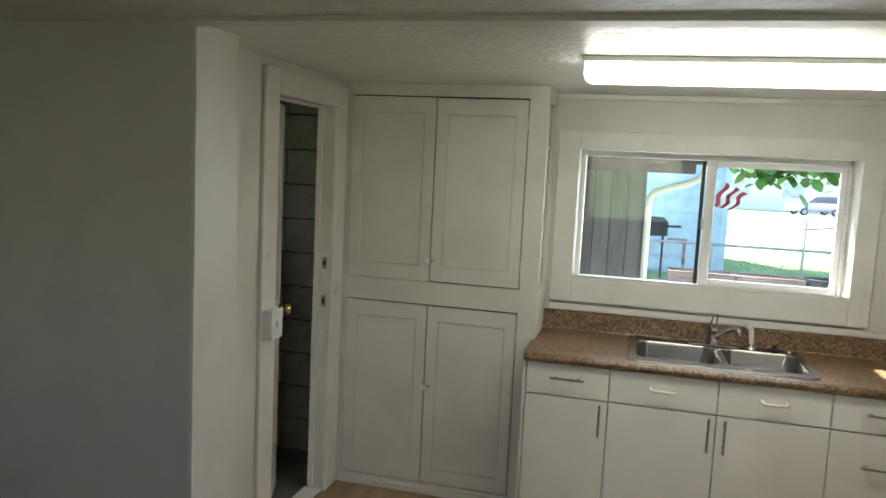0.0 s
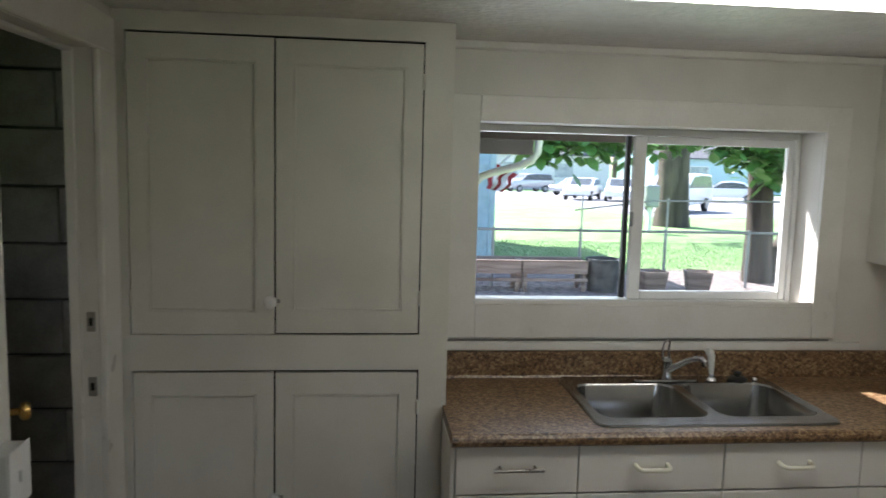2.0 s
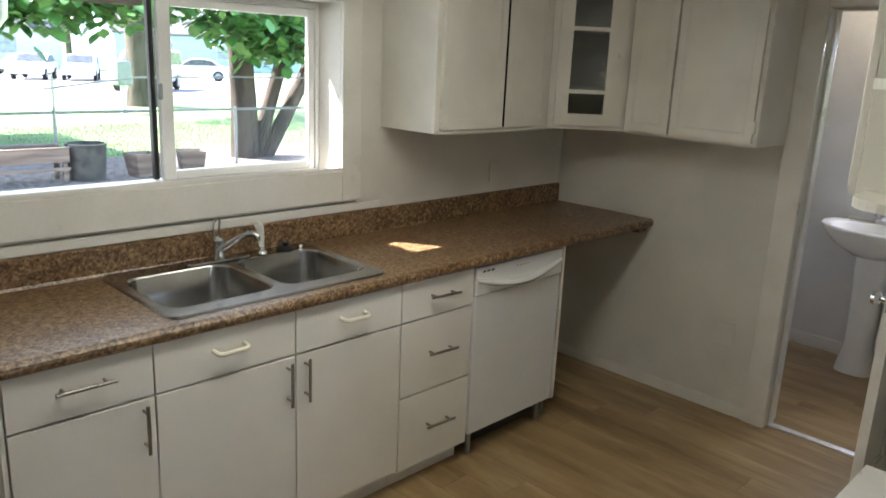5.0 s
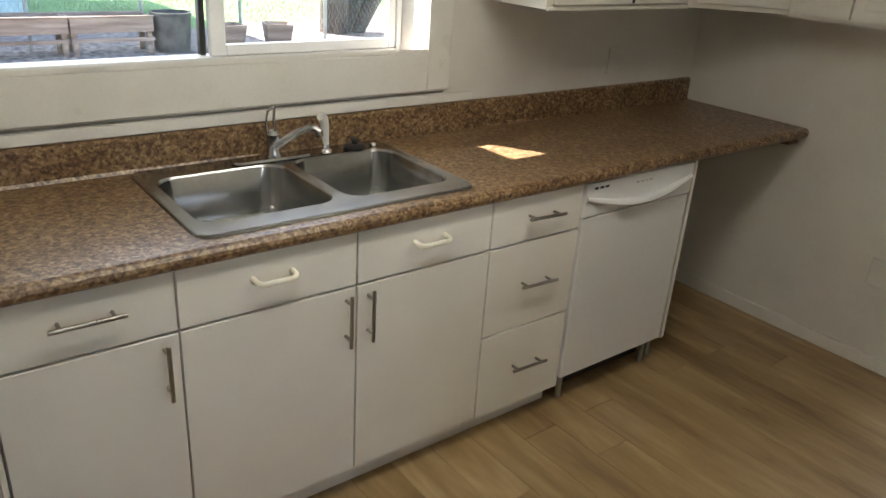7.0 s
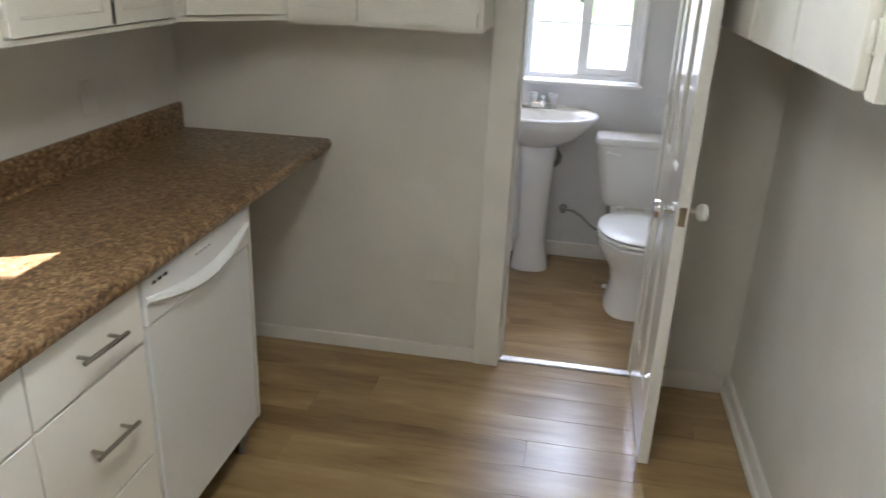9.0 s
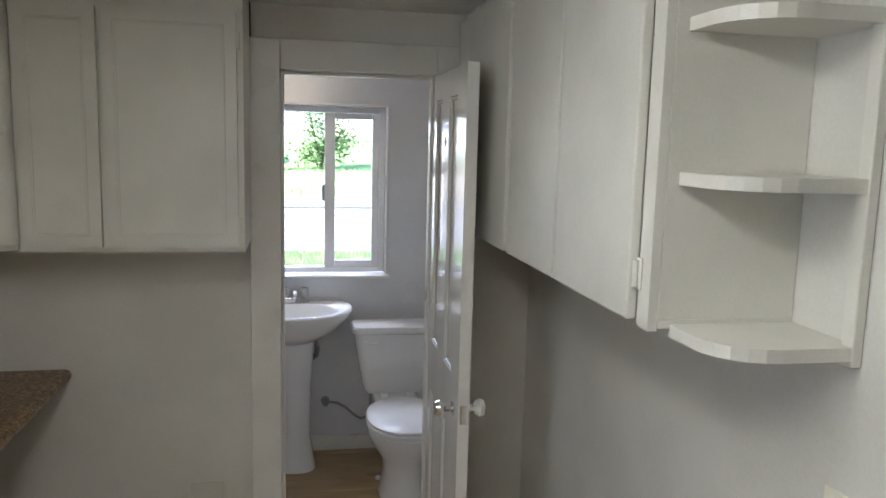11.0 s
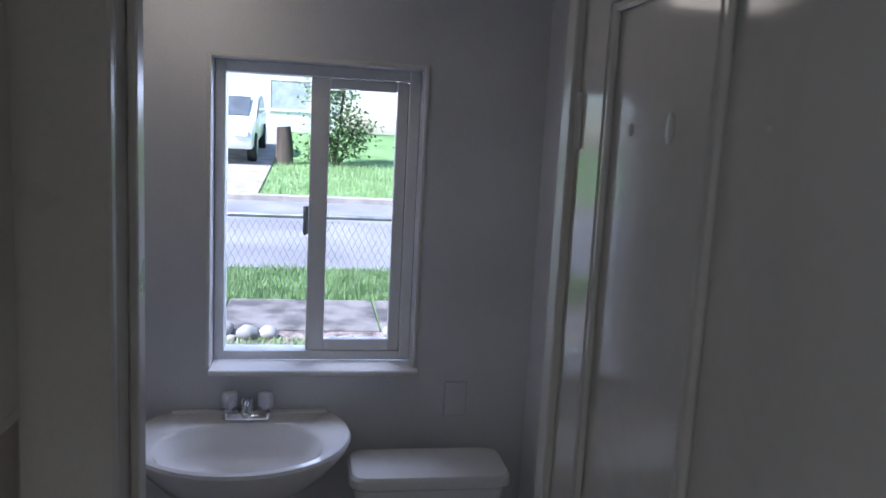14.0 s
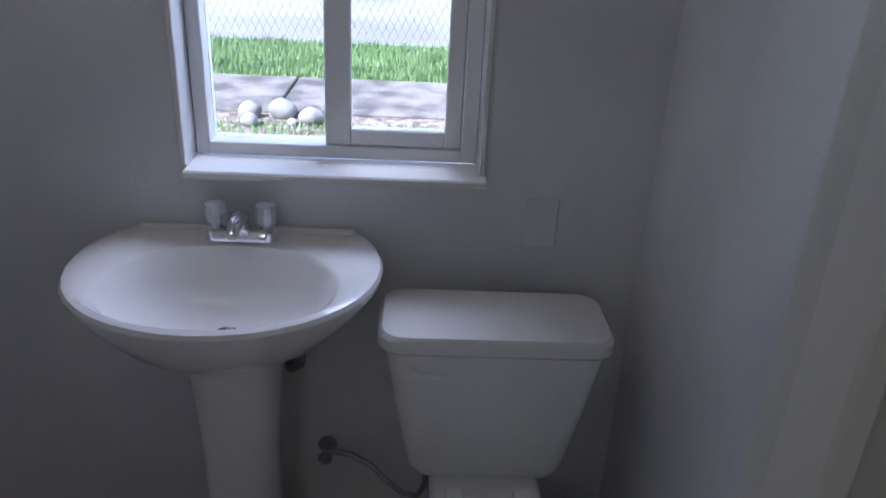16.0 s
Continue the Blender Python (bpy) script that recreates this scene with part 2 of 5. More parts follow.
M_RED = surface("red_cloth", (0.22, 0.015, 0.02), (0.32, 0.03, 0.035), 0.8)
M_WHITEC = surface("white_cloth", (0.72, 0.72, 0.72), (0.80, 0.80, 0.80), 0.8)


# ---- building helpers ----
def thing(name, place, label, category, group="", kind=""):
    e = new(name)
    e.empty_display_size = 0.1
    e.location = place
    e.matrix_world = Matrix.Translation(place)
    return tagged(e, label, category, group, kind)


def obj(name, bm, material, smooth=False):
    me = bpy.data.meshes.new(name)
    bm.normal_update()
    bm.to_mesh(me)
    bm.free()
    me.materials.append(material)
    if smooth:
        for f in me.polygons:
            f.use_smooth = True
        me.set_sharp_from_angle(angle=radians(40))
    return new(name, me)


def root_inv(o):
    m = o.matrix_basis.copy()
    while o.parent:
        m = o.parent.matrix_basis @ o.matrix_parent_inverse @ m
        o = o.parent
    return m.inverted()


def part(name, bm, material, parent, label="", smooth=False):
    """Links a bmesh, given in the world's metres, as one mesh under a thing or a part."""
    o = obj(name, bm, material, smooth)
    o.parent = parent
    o.matrix_parent_inverse = root_inv(parent)
    return tagged(o, label) if label else o


def box(bm, x0, x1, y0, y1, z0, z1, bevel=0.0, seg=1, turn=None):
    mid = Vector(((x0 + x1) / 2, (y0 + y1) / 2, (z0 + z1) / 2))
    m = Matrix.Translation(mid) @ (turn or Matrix()) @ Matrix.Diagonal((x1 - x0, y1 - y0, z1 - z0, 1))
    r = bmesh.ops.create_cube(bm, size=1, matrix=m)
    if bevel:
        edges = list({e for v in r["verts"] for e in v.link_edges})
        bmesh.ops.bevel(bm, geom=edges, offset=bevel, segments=seg, affect="EDGES", profile=0.5)
    return bm


def boxes(*rows, bevel=0.0):
    bm = bmesh.new()
    for r in rows:
        box(bm, *r, bevel=bevel)
    return bm


def bpart(name, row, material, parent, label="", bevel=0.002, seg=1):
    return part(name, box(bmesh.new(), *row, bevel=bevel, seg=seg), material, parent, label)


def struct(name, bm, material, label, category):
    return tagged(obj(name, bm, material), label, category, kind="structure")


def tube(bm, points, radius, sides=10, cap=True, radii=None):
    """A round bar along points."""
    pts = [Vector(p) for p in points]
    rings = []
    up = Vector((0.13, 0.27, 1)).normalized()
    for i, p in enumerate(pts):
        d = (pts[min(i + 1, len(pts) - 1)] - pts[max(i - 1, 0)]).normalized()
        a = d.cross(up)
        if a.length < 0.05:
            a = d.cross(Vector((1, 0, 0)))
        a.normalize()
        b = d.cross(a)
        r = radii[i] if radii else radius
        rings.append([bm.verts.new(p + r * (math.cos(2 * math.pi * k / sides) * a + math.sin(2 * math.pi * k / sides) * b)) for k in range(sides)])
    for r0, r1 in zip(rings, rings[1:]):
        for k in range(sides):
            bm.faces.new((r0[k], r0[(k + 1) % sides], r1[(k + 1) % sides], r1[k]))
    if cap:
        bm.faces.new(rings[0])
        bm.faces.new(rings[-1][::-1])
    return bm


def loft(bm, loops, cap0=True, cap1=True):
    """Skin between closed loops of equal count."""
    rings = [[bm.verts.new(p) for p in lp] for lp in loops]
    n = len(rings[0])
    for r0, r1 in zip(rings, rings[1:]):
        for k in range(n):
            bm.faces.new((r0[k], r0[(k + 1) % n], r1[(k + 1) % n], r1[k]))
    if cap0:
        bm.faces.new(rings[0][::-1])
    if cap1:
        bm.faces.new(rings[-1])
    bmesh.ops.recalc_face_normals(bm, faces=bm.faces)
    return bm


def rrect(cx, cy, w, d, r, z, n=5):
    """A rounded rectangle in a level plane."""
    pts = []
    for sx, sy, a0 in ((1, 1, 0), (-1, 1, 90), (-1, -1, 180), (1, -1, 270)):
        for k in range(n + 1):
            a = radians(a0 + 90 * k / n)
            pts.append(Vector((cx + sx * (w / 2 - r) + r * math.cos(a), cy + sy * (d / 2 - r) + r * math.sin(a), z)))
    return pts


def lathe(bm, cx, cy, profile, sides=20, axis="z", base=0.0):
    """A turned shape: profile rows of (radius, height)."""
    loops = []
    for r, h in profile:
        lp = []
        for k in range(sides):
            a = 2 * math.pi * k / sides
            lp.append(Vector((cx + r * math.cos(a), cy + r * math.sin(a), base + h)))
        loops.append(lp)
    return loft(bm, loops)


def turned(bm, m):
    bmesh.ops.transform(bm, matrix=m, verts=bm.verts)
    return bm


# ---- the rooms ----
CEIL = 2.19
XR, XL, YS = 2.215, -1.95, -2.29

wall_n = boxes((-3.6, -0.735, 0, 0.24, -0.2, 2.5), (0.637, 2.335, 0, 0.24, -0.2, 2.5),
               (-0.735, 0.637, 0, 0.24, -0.2, 1.165), (-0.735, 0.637, 0, 0.24, 1.897, 2.5))
struct("wall_north", wall_n, M_WALL, "white painted kitchen wall with a wide window", "wall")
wall_e = boxes((XR, 2.335, -1.356, 0, -0.1, 2.5), (XR, 2.335, YS, -1.912, -0.1, 2.5), (XR, 2.335, -1.912, -1.356, 1.972, 2.5))
struct("wall_east", wall_e, M_WALL, "white painted kitchen wall with the bathroom doorway", "wall")
struct("wall_south", boxes((0.34, 2.335, -2.40, YS, -0.1, 2.5)), M_WALL, "white painted kitchen wall under the hanging cabinets", "wall")
struct("wall_half", boxes((0.0, 0.338, -2.40, -2.25, -0.1, 0.88), (-0.02, 0.338, -2.42, -2.235, 0.88, 0.905)), M_TRIM, "low white painted half wall with a flat cap", "wall")
# Beam added to draw the line where the ceiling turns darker.
struct("wall_header", boxes((-1.8, 0.339, -2.06, -1.97, 2.174, 2.5)), M_WALL, "shallow white beam added for the tone change of the ceiling at the wide opening", "wall")
struct("wall_partition", boxes((-3.6, -1.8, -1.97, -1.71, -0.1, 2.5)), M_WALL, "white painted partition beside the wide opening", "wall")
struct("corner_bead", box(bmesh.new(), -1.812, -1.794, -1.978, -1.966, 0, 2.174, bevel=0.003), M_TRIM, "thin painted corner bead on the partition", "trim")
wall_w = boxes((-2.03, XL, -1.71, -1.135, -0.1, 2.5), (-2.03, XL, -0.51, 0, -0.1, 2.5), (-2.03, XL, -1.135, -0.51, 2.045, 2.5))
struct("wall_west", wall_w, M_WALL, "white painted kitchen wall with a narrow doorway", "wall")
struct("ceiling", boxes((-3.6, 2.335, -6.2, 0, CEIL, CEIL + 0.2)), M_CEIL, "white textured kitchen ceiling", "ceiling")
struct("ceiling_bathroom", boxes((2.335, 3.8, YS, -0.5, CEIL, CEIL + 0.2)), M_BATH, "white bathroom ceiling", "ceiling")
struct("wall_bath_south", boxes((2.335, 3.57, -2.38, -2.262, -0.1, 2.5)), M_BATH, "grey-white bathroom wall beside the toilet", "wall")
struct("wall_bath_north", boxes((2.335, 3.57, -0.62, -0.5, -0.1, 2.5)), M_BATH, "grey-white bathroom wall beside the basin", "wall")
wall_b = boxes((3.57, 3.78, -2.38, -1.887, -0.2, 2.5), (3.57, 3.78, -1.277, -0.5, -0.2, 2.5),
               (3.57, 3.78, -1.887, -1.277, -0.2, 0.985), (3.57, 3.78, -1.887, -1.277, 1.912, 2.5))
struct("wall_bath_east", wall_b, M_BATH, "grey-white bathroom wall with a sliding window", "wall")
# Unseen openings added: one fills this room, one lights the storeroom.
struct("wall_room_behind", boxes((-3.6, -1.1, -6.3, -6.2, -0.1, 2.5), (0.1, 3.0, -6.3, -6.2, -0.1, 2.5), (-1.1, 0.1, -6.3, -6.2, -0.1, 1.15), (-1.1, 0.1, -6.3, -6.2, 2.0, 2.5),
       (-3.7, -3.6, -6.3, -1.45, -0.1, 2.5), (-3.7, -3.6, -1.05, 0.24, -0.1, 2.5), (-3.7, -3.6, -1.45, -1.05, -0.1, 1.45), (-3.7, -3.6, -1.45, -1.05, 1.85, 2.5), (2.9, 3.0, -6.2, -2.40, -0.1, 2.5)), M_WALL, "plain white walls of the room behind, with unseen openings added for light", "wall")
struct("floor_base", boxes((-3.6, 3.6, -6.2, 0, -0.12, -0.008)), M_SUB, "dark subfloor under the planks", "floor")
struct("floor_behind", boxes((-3.6, 2.9, -6.2, -2.42, -0.008, 0)), M_FLOOR, "light brown wood-look floor of the room behind", "floor")
struct("floor_storeroom", boxes((-3.6, -2.03, -1.71, 0, -0.008, 0.004)), M_CONC, "dark bare concrete floor of the storeroom", "floor")

# baseboards
struct("baseboard", boxes((XR - 0.014, XR, -1.25, 0, 0, 0.062), bevel=0.003), M_TRIM, "low white painted baseboard", "baseboard")
struct("baseboard_south", boxes((0.5, XR - 0.002, YS, YS + 0.016, 0, 0.085), (0.5, XR - 0.002, YS, YS + 0.028, 0, 0.03), bevel=0.003), M_TRIM, "white painted baseboard with a shoe strip", "baseboard")
struct("baseboard_corner", boxes((XR - 0.014, XR, YS + 0.03, -2.02, 0, 0.085), bevel=0.003), M_TRIM, "short white baseboard behind the door", "baseboard")
struct("baseboard_bath", boxes((3.556, 3.57, -2.26, -0.62, 0, 0.085), (2.336, 3.555, -2.262, -2.248, 0, 0.085), bevel=0.003), M_TRIM, "white painted bathroom baseboard", "baseboard")
struct("cove_trim", boxes((-0.875, 0.86, -0.022, 0, CEIL - 0.032, CEIL), bevel=0.006), M_TRIM, "small painted cove strip under the ceiling", "trim")

# ---- kitchen window ----
win = thing("window_1", (-0.05, 0.1, 1.2), "white vinyl sliding window in a deep painted reveal", "window", kind="structure")
part("casing", boxes((-0.85, -0.735, -0.02, 0, 1.072, 1.995), (0.637, 0.737, -0.02, 0, 1.072, 1.995),
                     (-0.735, 0.637, -0.02, 0, 1.897, 1.995), (-0.735, 0.637, -0.02, 0, 1.072, 1.205), bevel=0.003), M_TRIM, win)
part("sill", loft(bmesh.new(), [[Vector((x, y, z)) for y, z in ((-0.018, 1.2055), (-0.018, 1.219), (0.15, 1.183), (0.15, 1.166), (0.0, 1.166), (0.0, 1.2055))] for x in (-0.733, 0.635)]), M_TRIM, win)
# Solid strip; the shade of the joint is in its colour.
bpart("caulk_gap", (-0.85, 0.725, -0.003, 0, 1.0575, 1.0635), M_FAINT, win, "grey strip painted as the shaded joint under the casing", bevel=0)
bpart("apron", (-0.85, 0.86, -0.008, 0, 1.021, 1.054), M_TRIM, win, bevel=0.002)
YW = 0.15
part("window_frame", boxes((-0.734, -0.712, YW, YW + 0.07, 1.18, 1.896), (0.616, 0.636, YW, YW + 0.07, 1.18, 1.896),
                           (-0.712, 0.616, YW, YW + 0.07, 1.868, 1.896), (-0.712, 0.616, YW, YW + 0.07, 1.18, 1.196), bevel=0.002), M_VINYL, win)
sash = part("sash", boxes((-0.072, -0.022, YW + 0.006, YW + 0.034, 1.197, 1.867), (0.585, 0.614, YW + 0.006, YW + 0.034, 1.197, 1.867),
                          (-0.022, 0.585, YW + 0.006, YW + 0.034, 1.835, 1.867), (-0.022, 0.585, YW + 0.006, YW + 0.034, 1.197, 1.231), bevel=0.003), M_VINYL, win)
g = bpart("pane", (-0.022, 0.585, YW + 0.018, YW + 0.022, 1.231, 1.835), M_GLASS, sash, bevel=0)
g.visible_shadow = False
g = bpart("pane", (-0.712, -0.078, YW + 0.045, YW + 0.049, 1.196, 1.868), M_GLASS, win, bevel=0)
g.visible_shadow = False
bpart("meeting_rail", (-0.094, -0.075, YW + 0.036, YW + 0.064, 1.197, 1.867), M_BLACK, win, "dark fixed meeting rail")
bpart("latch", (-0.083, -0.066, YW - 0.006, YW + 0.006, 1.50, 1.56), M_GALV, win, "grey metal latch", bevel=0.004)

# ---- bathroom window ----
bw = thing("window_2", (3.62, -1.59, 1.0), "white vinyl sliding window above the basin", "window", kind="structure")
XW = 3.645
part("sill", box(bmesh.new(), 3.528, XW, -1.905, -1.277, 0.985, 1.003, bevel=0.004), M_TRIM, bw)
part("reveal_bead", boxes((3.563, 3.571, -1.899, -1.887, 1.003, 1.924), (3.563, 3.571, -1.277, -1.265, 1.003, 1.924), (3.563, 3.571, -1.887, -1.277, 1.912, 1.924), bevel=0.002), M_TRIM, bw)
part("window_frame", boxes((XW, XW + 0.07, -1.886, -1.852, 1.004, 1.911), (XW, XW + 0.07, -1.308, -1.278, 1.004, 1.911),
                           (XW, XW + 0.07, -1.852, -1.308, 1.878, 1.911), (XW, XW + 0.07, -1.852, -1.308, 1.004, 1.032), bevel=0.002), M_VINYL, bw)
sash = part("sash", boxes((XW + 0.006, XW + 0.034, -1.612, -1.556, 1.033, 1.877), (XW + 0.006, XW + 0.034, -1.851, -1.815, 1.033, 1.877),
                          (XW + 0.006, XW + 0.034, -1.815, -1.612, 1.845, 1.877), (XW + 0.006, XW + 0.034, -1.815, -1.612, 1.033, 1.07), bevel=0.003), M_VINYL, bw)
g = bpart("pane", (XW + 0.018, XW + 0.022, -1.815, -1.612, 1.07, 1.845), M_GLASS, sash, bevel=0)
g.visible_shadow = False
g = bpart("pane", (XW + 0.045, XW + 0.049, -1.56, -1.308, 1.032, 1.878), M_GLASS, bw, bevel=0)
g.visible_shadow = False
bpart("latch", (XW - 0.008, XW + 0.006, -1.556, -1.540, 1.40, 1.49), M_GALV, bw, "grey metal latch handle", bevel=0.005)

# ---- bathroom doorway and door ----
dc = thing("door_casing", (2.2, -1.6, 0), "white painted wooden door casing of the bathroom", "door frame", kind="structure")
part("casing", boxes((XR - 0.022, XR, -1.356, -1.25, 0, 2.075), (XR - 0.022, XR, -2.018, -1.912, 0, 2.075), (XR - 0.022, XR, -1.912, -1.356, 1.972, 2.075), bevel=0.003), M_TRIM, dc)
part("casing", boxes((2.335, 2.353, -1.356, -1.27, 0, 2.06), (2.335, 2.353, -1.912, -1.356, 1.972, 2.06), bevel=0.003), M_TRIM, dc)
part("stop", boxes((2.262, 2.297, -1.3685, -1.356, 0, 1.972), (2.262, 2.297, -1.912, -1.8995, 0, 1.972), (2.262, 2.297, -1.8995, -1.3685, 1.96, 1.972), bevel=0.002), M_TRIM, dc)
struct("threshold", box(bmesh.new(), 2.245, 2.285, -1.911, -1.357, -0.004, 0.010, bevel=0.006, seg=3), M_ALU, "shiny metal threshold strip in the doorway", "threshold")


def panel_leaf(name, width, height, thick, panels, place, label, paint):
    """A door leaf along +x from its hinge, with sunk panels on both faces. panels: rows of x0, x1, z0, z1."""
    d = thing(name, place, label, "door", kind="structure")
    o = Vector(place)
    xs = sorted({0.0, width, *(p[0] for p in panels), *(p[1] for p in panels)})
    zs = sorted({0.0, height, *(p[2] for p in panels), *(p[3] for p in panels)})
    bm = bmesh.new()
    for xa, xb in zip(xs, xs[1:]):
        for za, zb in zip(zs, zs[1:]):
            inside = any(p[0] <= xa and xb <= p[1] and p[2] <= za and zb <= p[3] for p in panels)
            t = thick / 2 - (0.011 if inside else 0)
            bmesh.ops.create_cube(bm, size=1, matrix=Matrix.Translation(o + Vector(((xa + xb) / 2, 0, (za + zb) / 2))) @ Matrix.Diagonal((xb - xa, 2 * t, zb - za, 1)))
    part("leaf", bm, paint, d)
    for x0, x1, z0, z1 in panels:
        for s in (-1, 1):
            b2 = bmesh.new()
            y0, y1 = sorted((s * (thick / 2 - 0.0105), s * (thick / 2 - 0.002)))
            for r in ((x0, x0 + 0.012, z0, z1), (x1 - 0.012, x1, z0, z1), (x0 + 0.012, x1 - 0.012, z0, z0 + 0.012), (x0 + 0.012, x1 - 0.012, z1 - 0.012, z1)):
                box(b2, o.x + r[0], o.x + r[1], o.y + y0, o.y + y1, o.z + r[2], o.z + r[3], bevel=0.003)
            part("moulding", b2, paint, d)
    return d


W = 0.592
door = panel_leaf("door_1", W, 1.955, 0.036, [(0.07, 0.195, 0.99, 1.868), (0.325, 0.457, 0.99, 1.868), (0.07, 0.195, 0.2, 0.80), (0.325, 0.457, 0.2, 0.80)],
                  (0, 0, 0), "white glossy panelled wooden door standing open", M_DOOR)
for s, nm in ((-1, "knob"), (1, "knob")):
    b = bmesh.new()
    lathe(b, 0, 0, [(0.024, 0), (0.024, 0.006), (0.011, 0.008), (0.011, 0.028), (0.022, 0.034), (0.028, 0.046), (0.024, 0.06), (0.010, 0.064)], 20)
    turned(b, Matrix.Translation((W - 0.065, s * 0.018, 0.89)) @ Matrix.Rotation(-s * math.pi / 2, 4, "X"))
    part("knob", b, M_CHROME if s < 0 else M_WPLAST, door, "chrome door knob" if s < 0 else "white porcelain door knob", True)
for u, mat, r in ((0.135, M_TRIM, 0.004), (0.255, M_TRIM, 0.009), (0.40, M_TRIM, 0.002)):
    b = lathe(bmesh.new(), 0, 0, [(r, 0), (r * 0.9, 0.002), (r * 0.4, 0.0035)], 12)
    yy = -0.018 if u == 0.255 else -0.0072
    part("screw_scar", turned(b, Matrix.Translation((u, yy, 1.724)) @ Matrix.Rotation(math.pi / 2, 4, "X") @ Matrix.Diagonal((1, 1.8, 1, 1))), mat, door, "old filled screw hole", True)
bpart("latch_plate", (W - 0.001, W + 0.0015, -0.011, 0.011, 0.86, 0.92), M_CHROME, door, bevel=0)
for z in (0.2, 1.7):
    b = bmesh.new()
    tube(b, [(-0.004, -0.02, z), (-0.004, -0.02, z + 0.07)], 0.0045, 10)
    part("hinge", b, M_TRIM, door, "", True)
door.matrix_basis = pose(2.236, -1.925, 0.012, 0, 0, 179.4)

# ---- narrow doorway to the storeroom ----
wc = thing("door_casing_west", (-1.95, -0.86, 0), "white painted wooden door casing with strike plates", "door frame", kind="structure")
part("casing", boxes((XL, XL + 0.02, -1.262, -1.135, 0, 2.155), (XL, XL + 0.02, -0.51, -0.36, 0, 2.045), (XL, XL + 0.02, -1.135, -0.36, 2.045, 2.155), bevel=0.004), M_TRIM, wc)
part("stop", boxes((-2.03, -2.0, -0.523, -0.51, 0.02, 2.045), (-2.03, -2.0, -1.135, -0.523, 2.032, 2.045), bevel=0.003), M_TRIM, wc)
for z in (1.01, 1.21):
    bpart("strike_plate", (-1.985, -1.96, -0.5125, -0.509, z, z + 0.06), M_NICKEL, wc, "worn metal strike plate", bevel=0.0005)
    # Thin dark block painted as the shade of the hole.
    bpart("strike_hole", (-1.978, -1.967, -0.514, -0.512, z + 0.018, z + 0.042), M_DARK, wc, "", bevel=0)
struct("threshold_west", box(bmesh.new(), -2.05, -1.95, -1.134, -0.511, 0.0, 0.014, bevel=0.004), M_TRIM, "worn painted threshold of the storeroom door", "threshold")
wd = panel_leaf("door_2", 0.60, 2.02, 0.036, [(0.09, 0.51, 1.05, 1.90), (0.09, 0.51, 0.2, 0.85)], (0, 0, 0), "white painted panelled door standing ajar to the storeroom", M_TRIM)
b = bmesh.new()
lathe(b, 0, 0, [(0.026, 0), (0.026, 0.005), (0.011, 0.008), (0.011, 0.03), (0.024, 0.036), (0.028, 0.048), (0.022, 0.06), (0.008, 0.062)], 20)
turned(b, Matrix.Translation((0.54, -0.018, 0.98)) @ Matrix.Rotation(math.pi / 2, 4, "X"))
part("knob", b, M_BRASS, wd, "polished brass door knob", True)
wd.matrix_basis = pose(-2.012, -1.13, 0.016, 0, 0, 90 + 19.5)
sb = thing("switch_box", (-1.92, -1.2, 1.05), "white surface-mounted light switch box on the door casing", "switch")
bpart("box", (-1.93, -1.885, -1.255, -1.165, 1.0, 1.122), M_WPLAST, sb, bevel=0.005, seg=2)
bpart("plate", (-1.885, -1.880, -1.259, -1.161, 0.996, 1.126), M_WPLAST, sb, bevel=0.002)
bpart("toggle", (-1.881, -1.872, -1.222, -1.212, 1.05, 1.075), M_WPLAST, sb, bevel=0.002)

# ---- kitchen ceiling light ----
cl = thing("ceiling_light", (0.01, -1.235, CEIL), "long wraparound fluorescent ceiling light, switched on", "ceiling light")
part("frame", box(bmesh.new(), -0.64, 0.66, -1.36, -1.11, CEIL - 0.022, CEIL, bevel=0.004), M_WPLAST, cl)
prof = [(-0.118, 0.0), (-0.122, -0.02), (-0.108, -0.044), (-0.07, -0.056), (0.07, -0.056), (0.108, -0.044), (0.122, -0.02), (0.118, 0.0)]
b = bmesh.new()
loft(b, [[Vector((x, -1.235 + y * k, CEIL - 0.023 + z * k)) for y, z in prof] for x, k in ((-0.635, 0.86), (-0.615, 1.0), (0.635, 1.0), (0.655, 0.86))])
part("diffuser", b, M_LIGHT, cl, "glowing prismatic acrylic diffuser", True)
for x in (-0.637, 0.651):
    bpart("end_cap", (x, x + 0.006, -1.345, -1.125, CEIL - 0.05, CEIL - 0.022), M_WPLAST, cl)

# ---- pantry cabinet ----
YP = -0.341
pan = thing("pantry_cabinet", (-1.41, YP, 0), "tall built-in white painted pantry with four panelled doors", "cabinet")
bm = boxes((-1.948, -1.909, YP, YP + 0.02, 0, CEIL - 0.001), (-0.971, -0.875, YP, YP + 0.02, 0, CEIL - 0.001), (-1.909, -0.971, YP, YP + 0.02, 2.126, CEIL - 0.001),
           (-1.909, -0.971, YP, YP + 0.02, 1.04, 1.16), (-1.909, -0.971, YP, YP + 0.02, 0, 0.057))
part("face_frame", bm, M_CAB, pan)
# Black sheet that paints shade into the gaps round the doors.
bpart("shadow_gap", (-1.909, -0.971, YP + 0.0185, YP + 0.021, 0.057, 2.126), M_DARK, pan, "dark sheet painted as shade behind the pantry door gaps", bevel=0)
bpart("toe_strip", (-1.93, -0.88, YP - 0.016, YP - 0.001, 0, 0.04), M_TRIM, pan, bevel=0.004)
bpart("side", (-1.948, -1.93, YP + 0.022, -0.002, 0, CEIL - 0.001), M_CAB, pan, bevel=0)
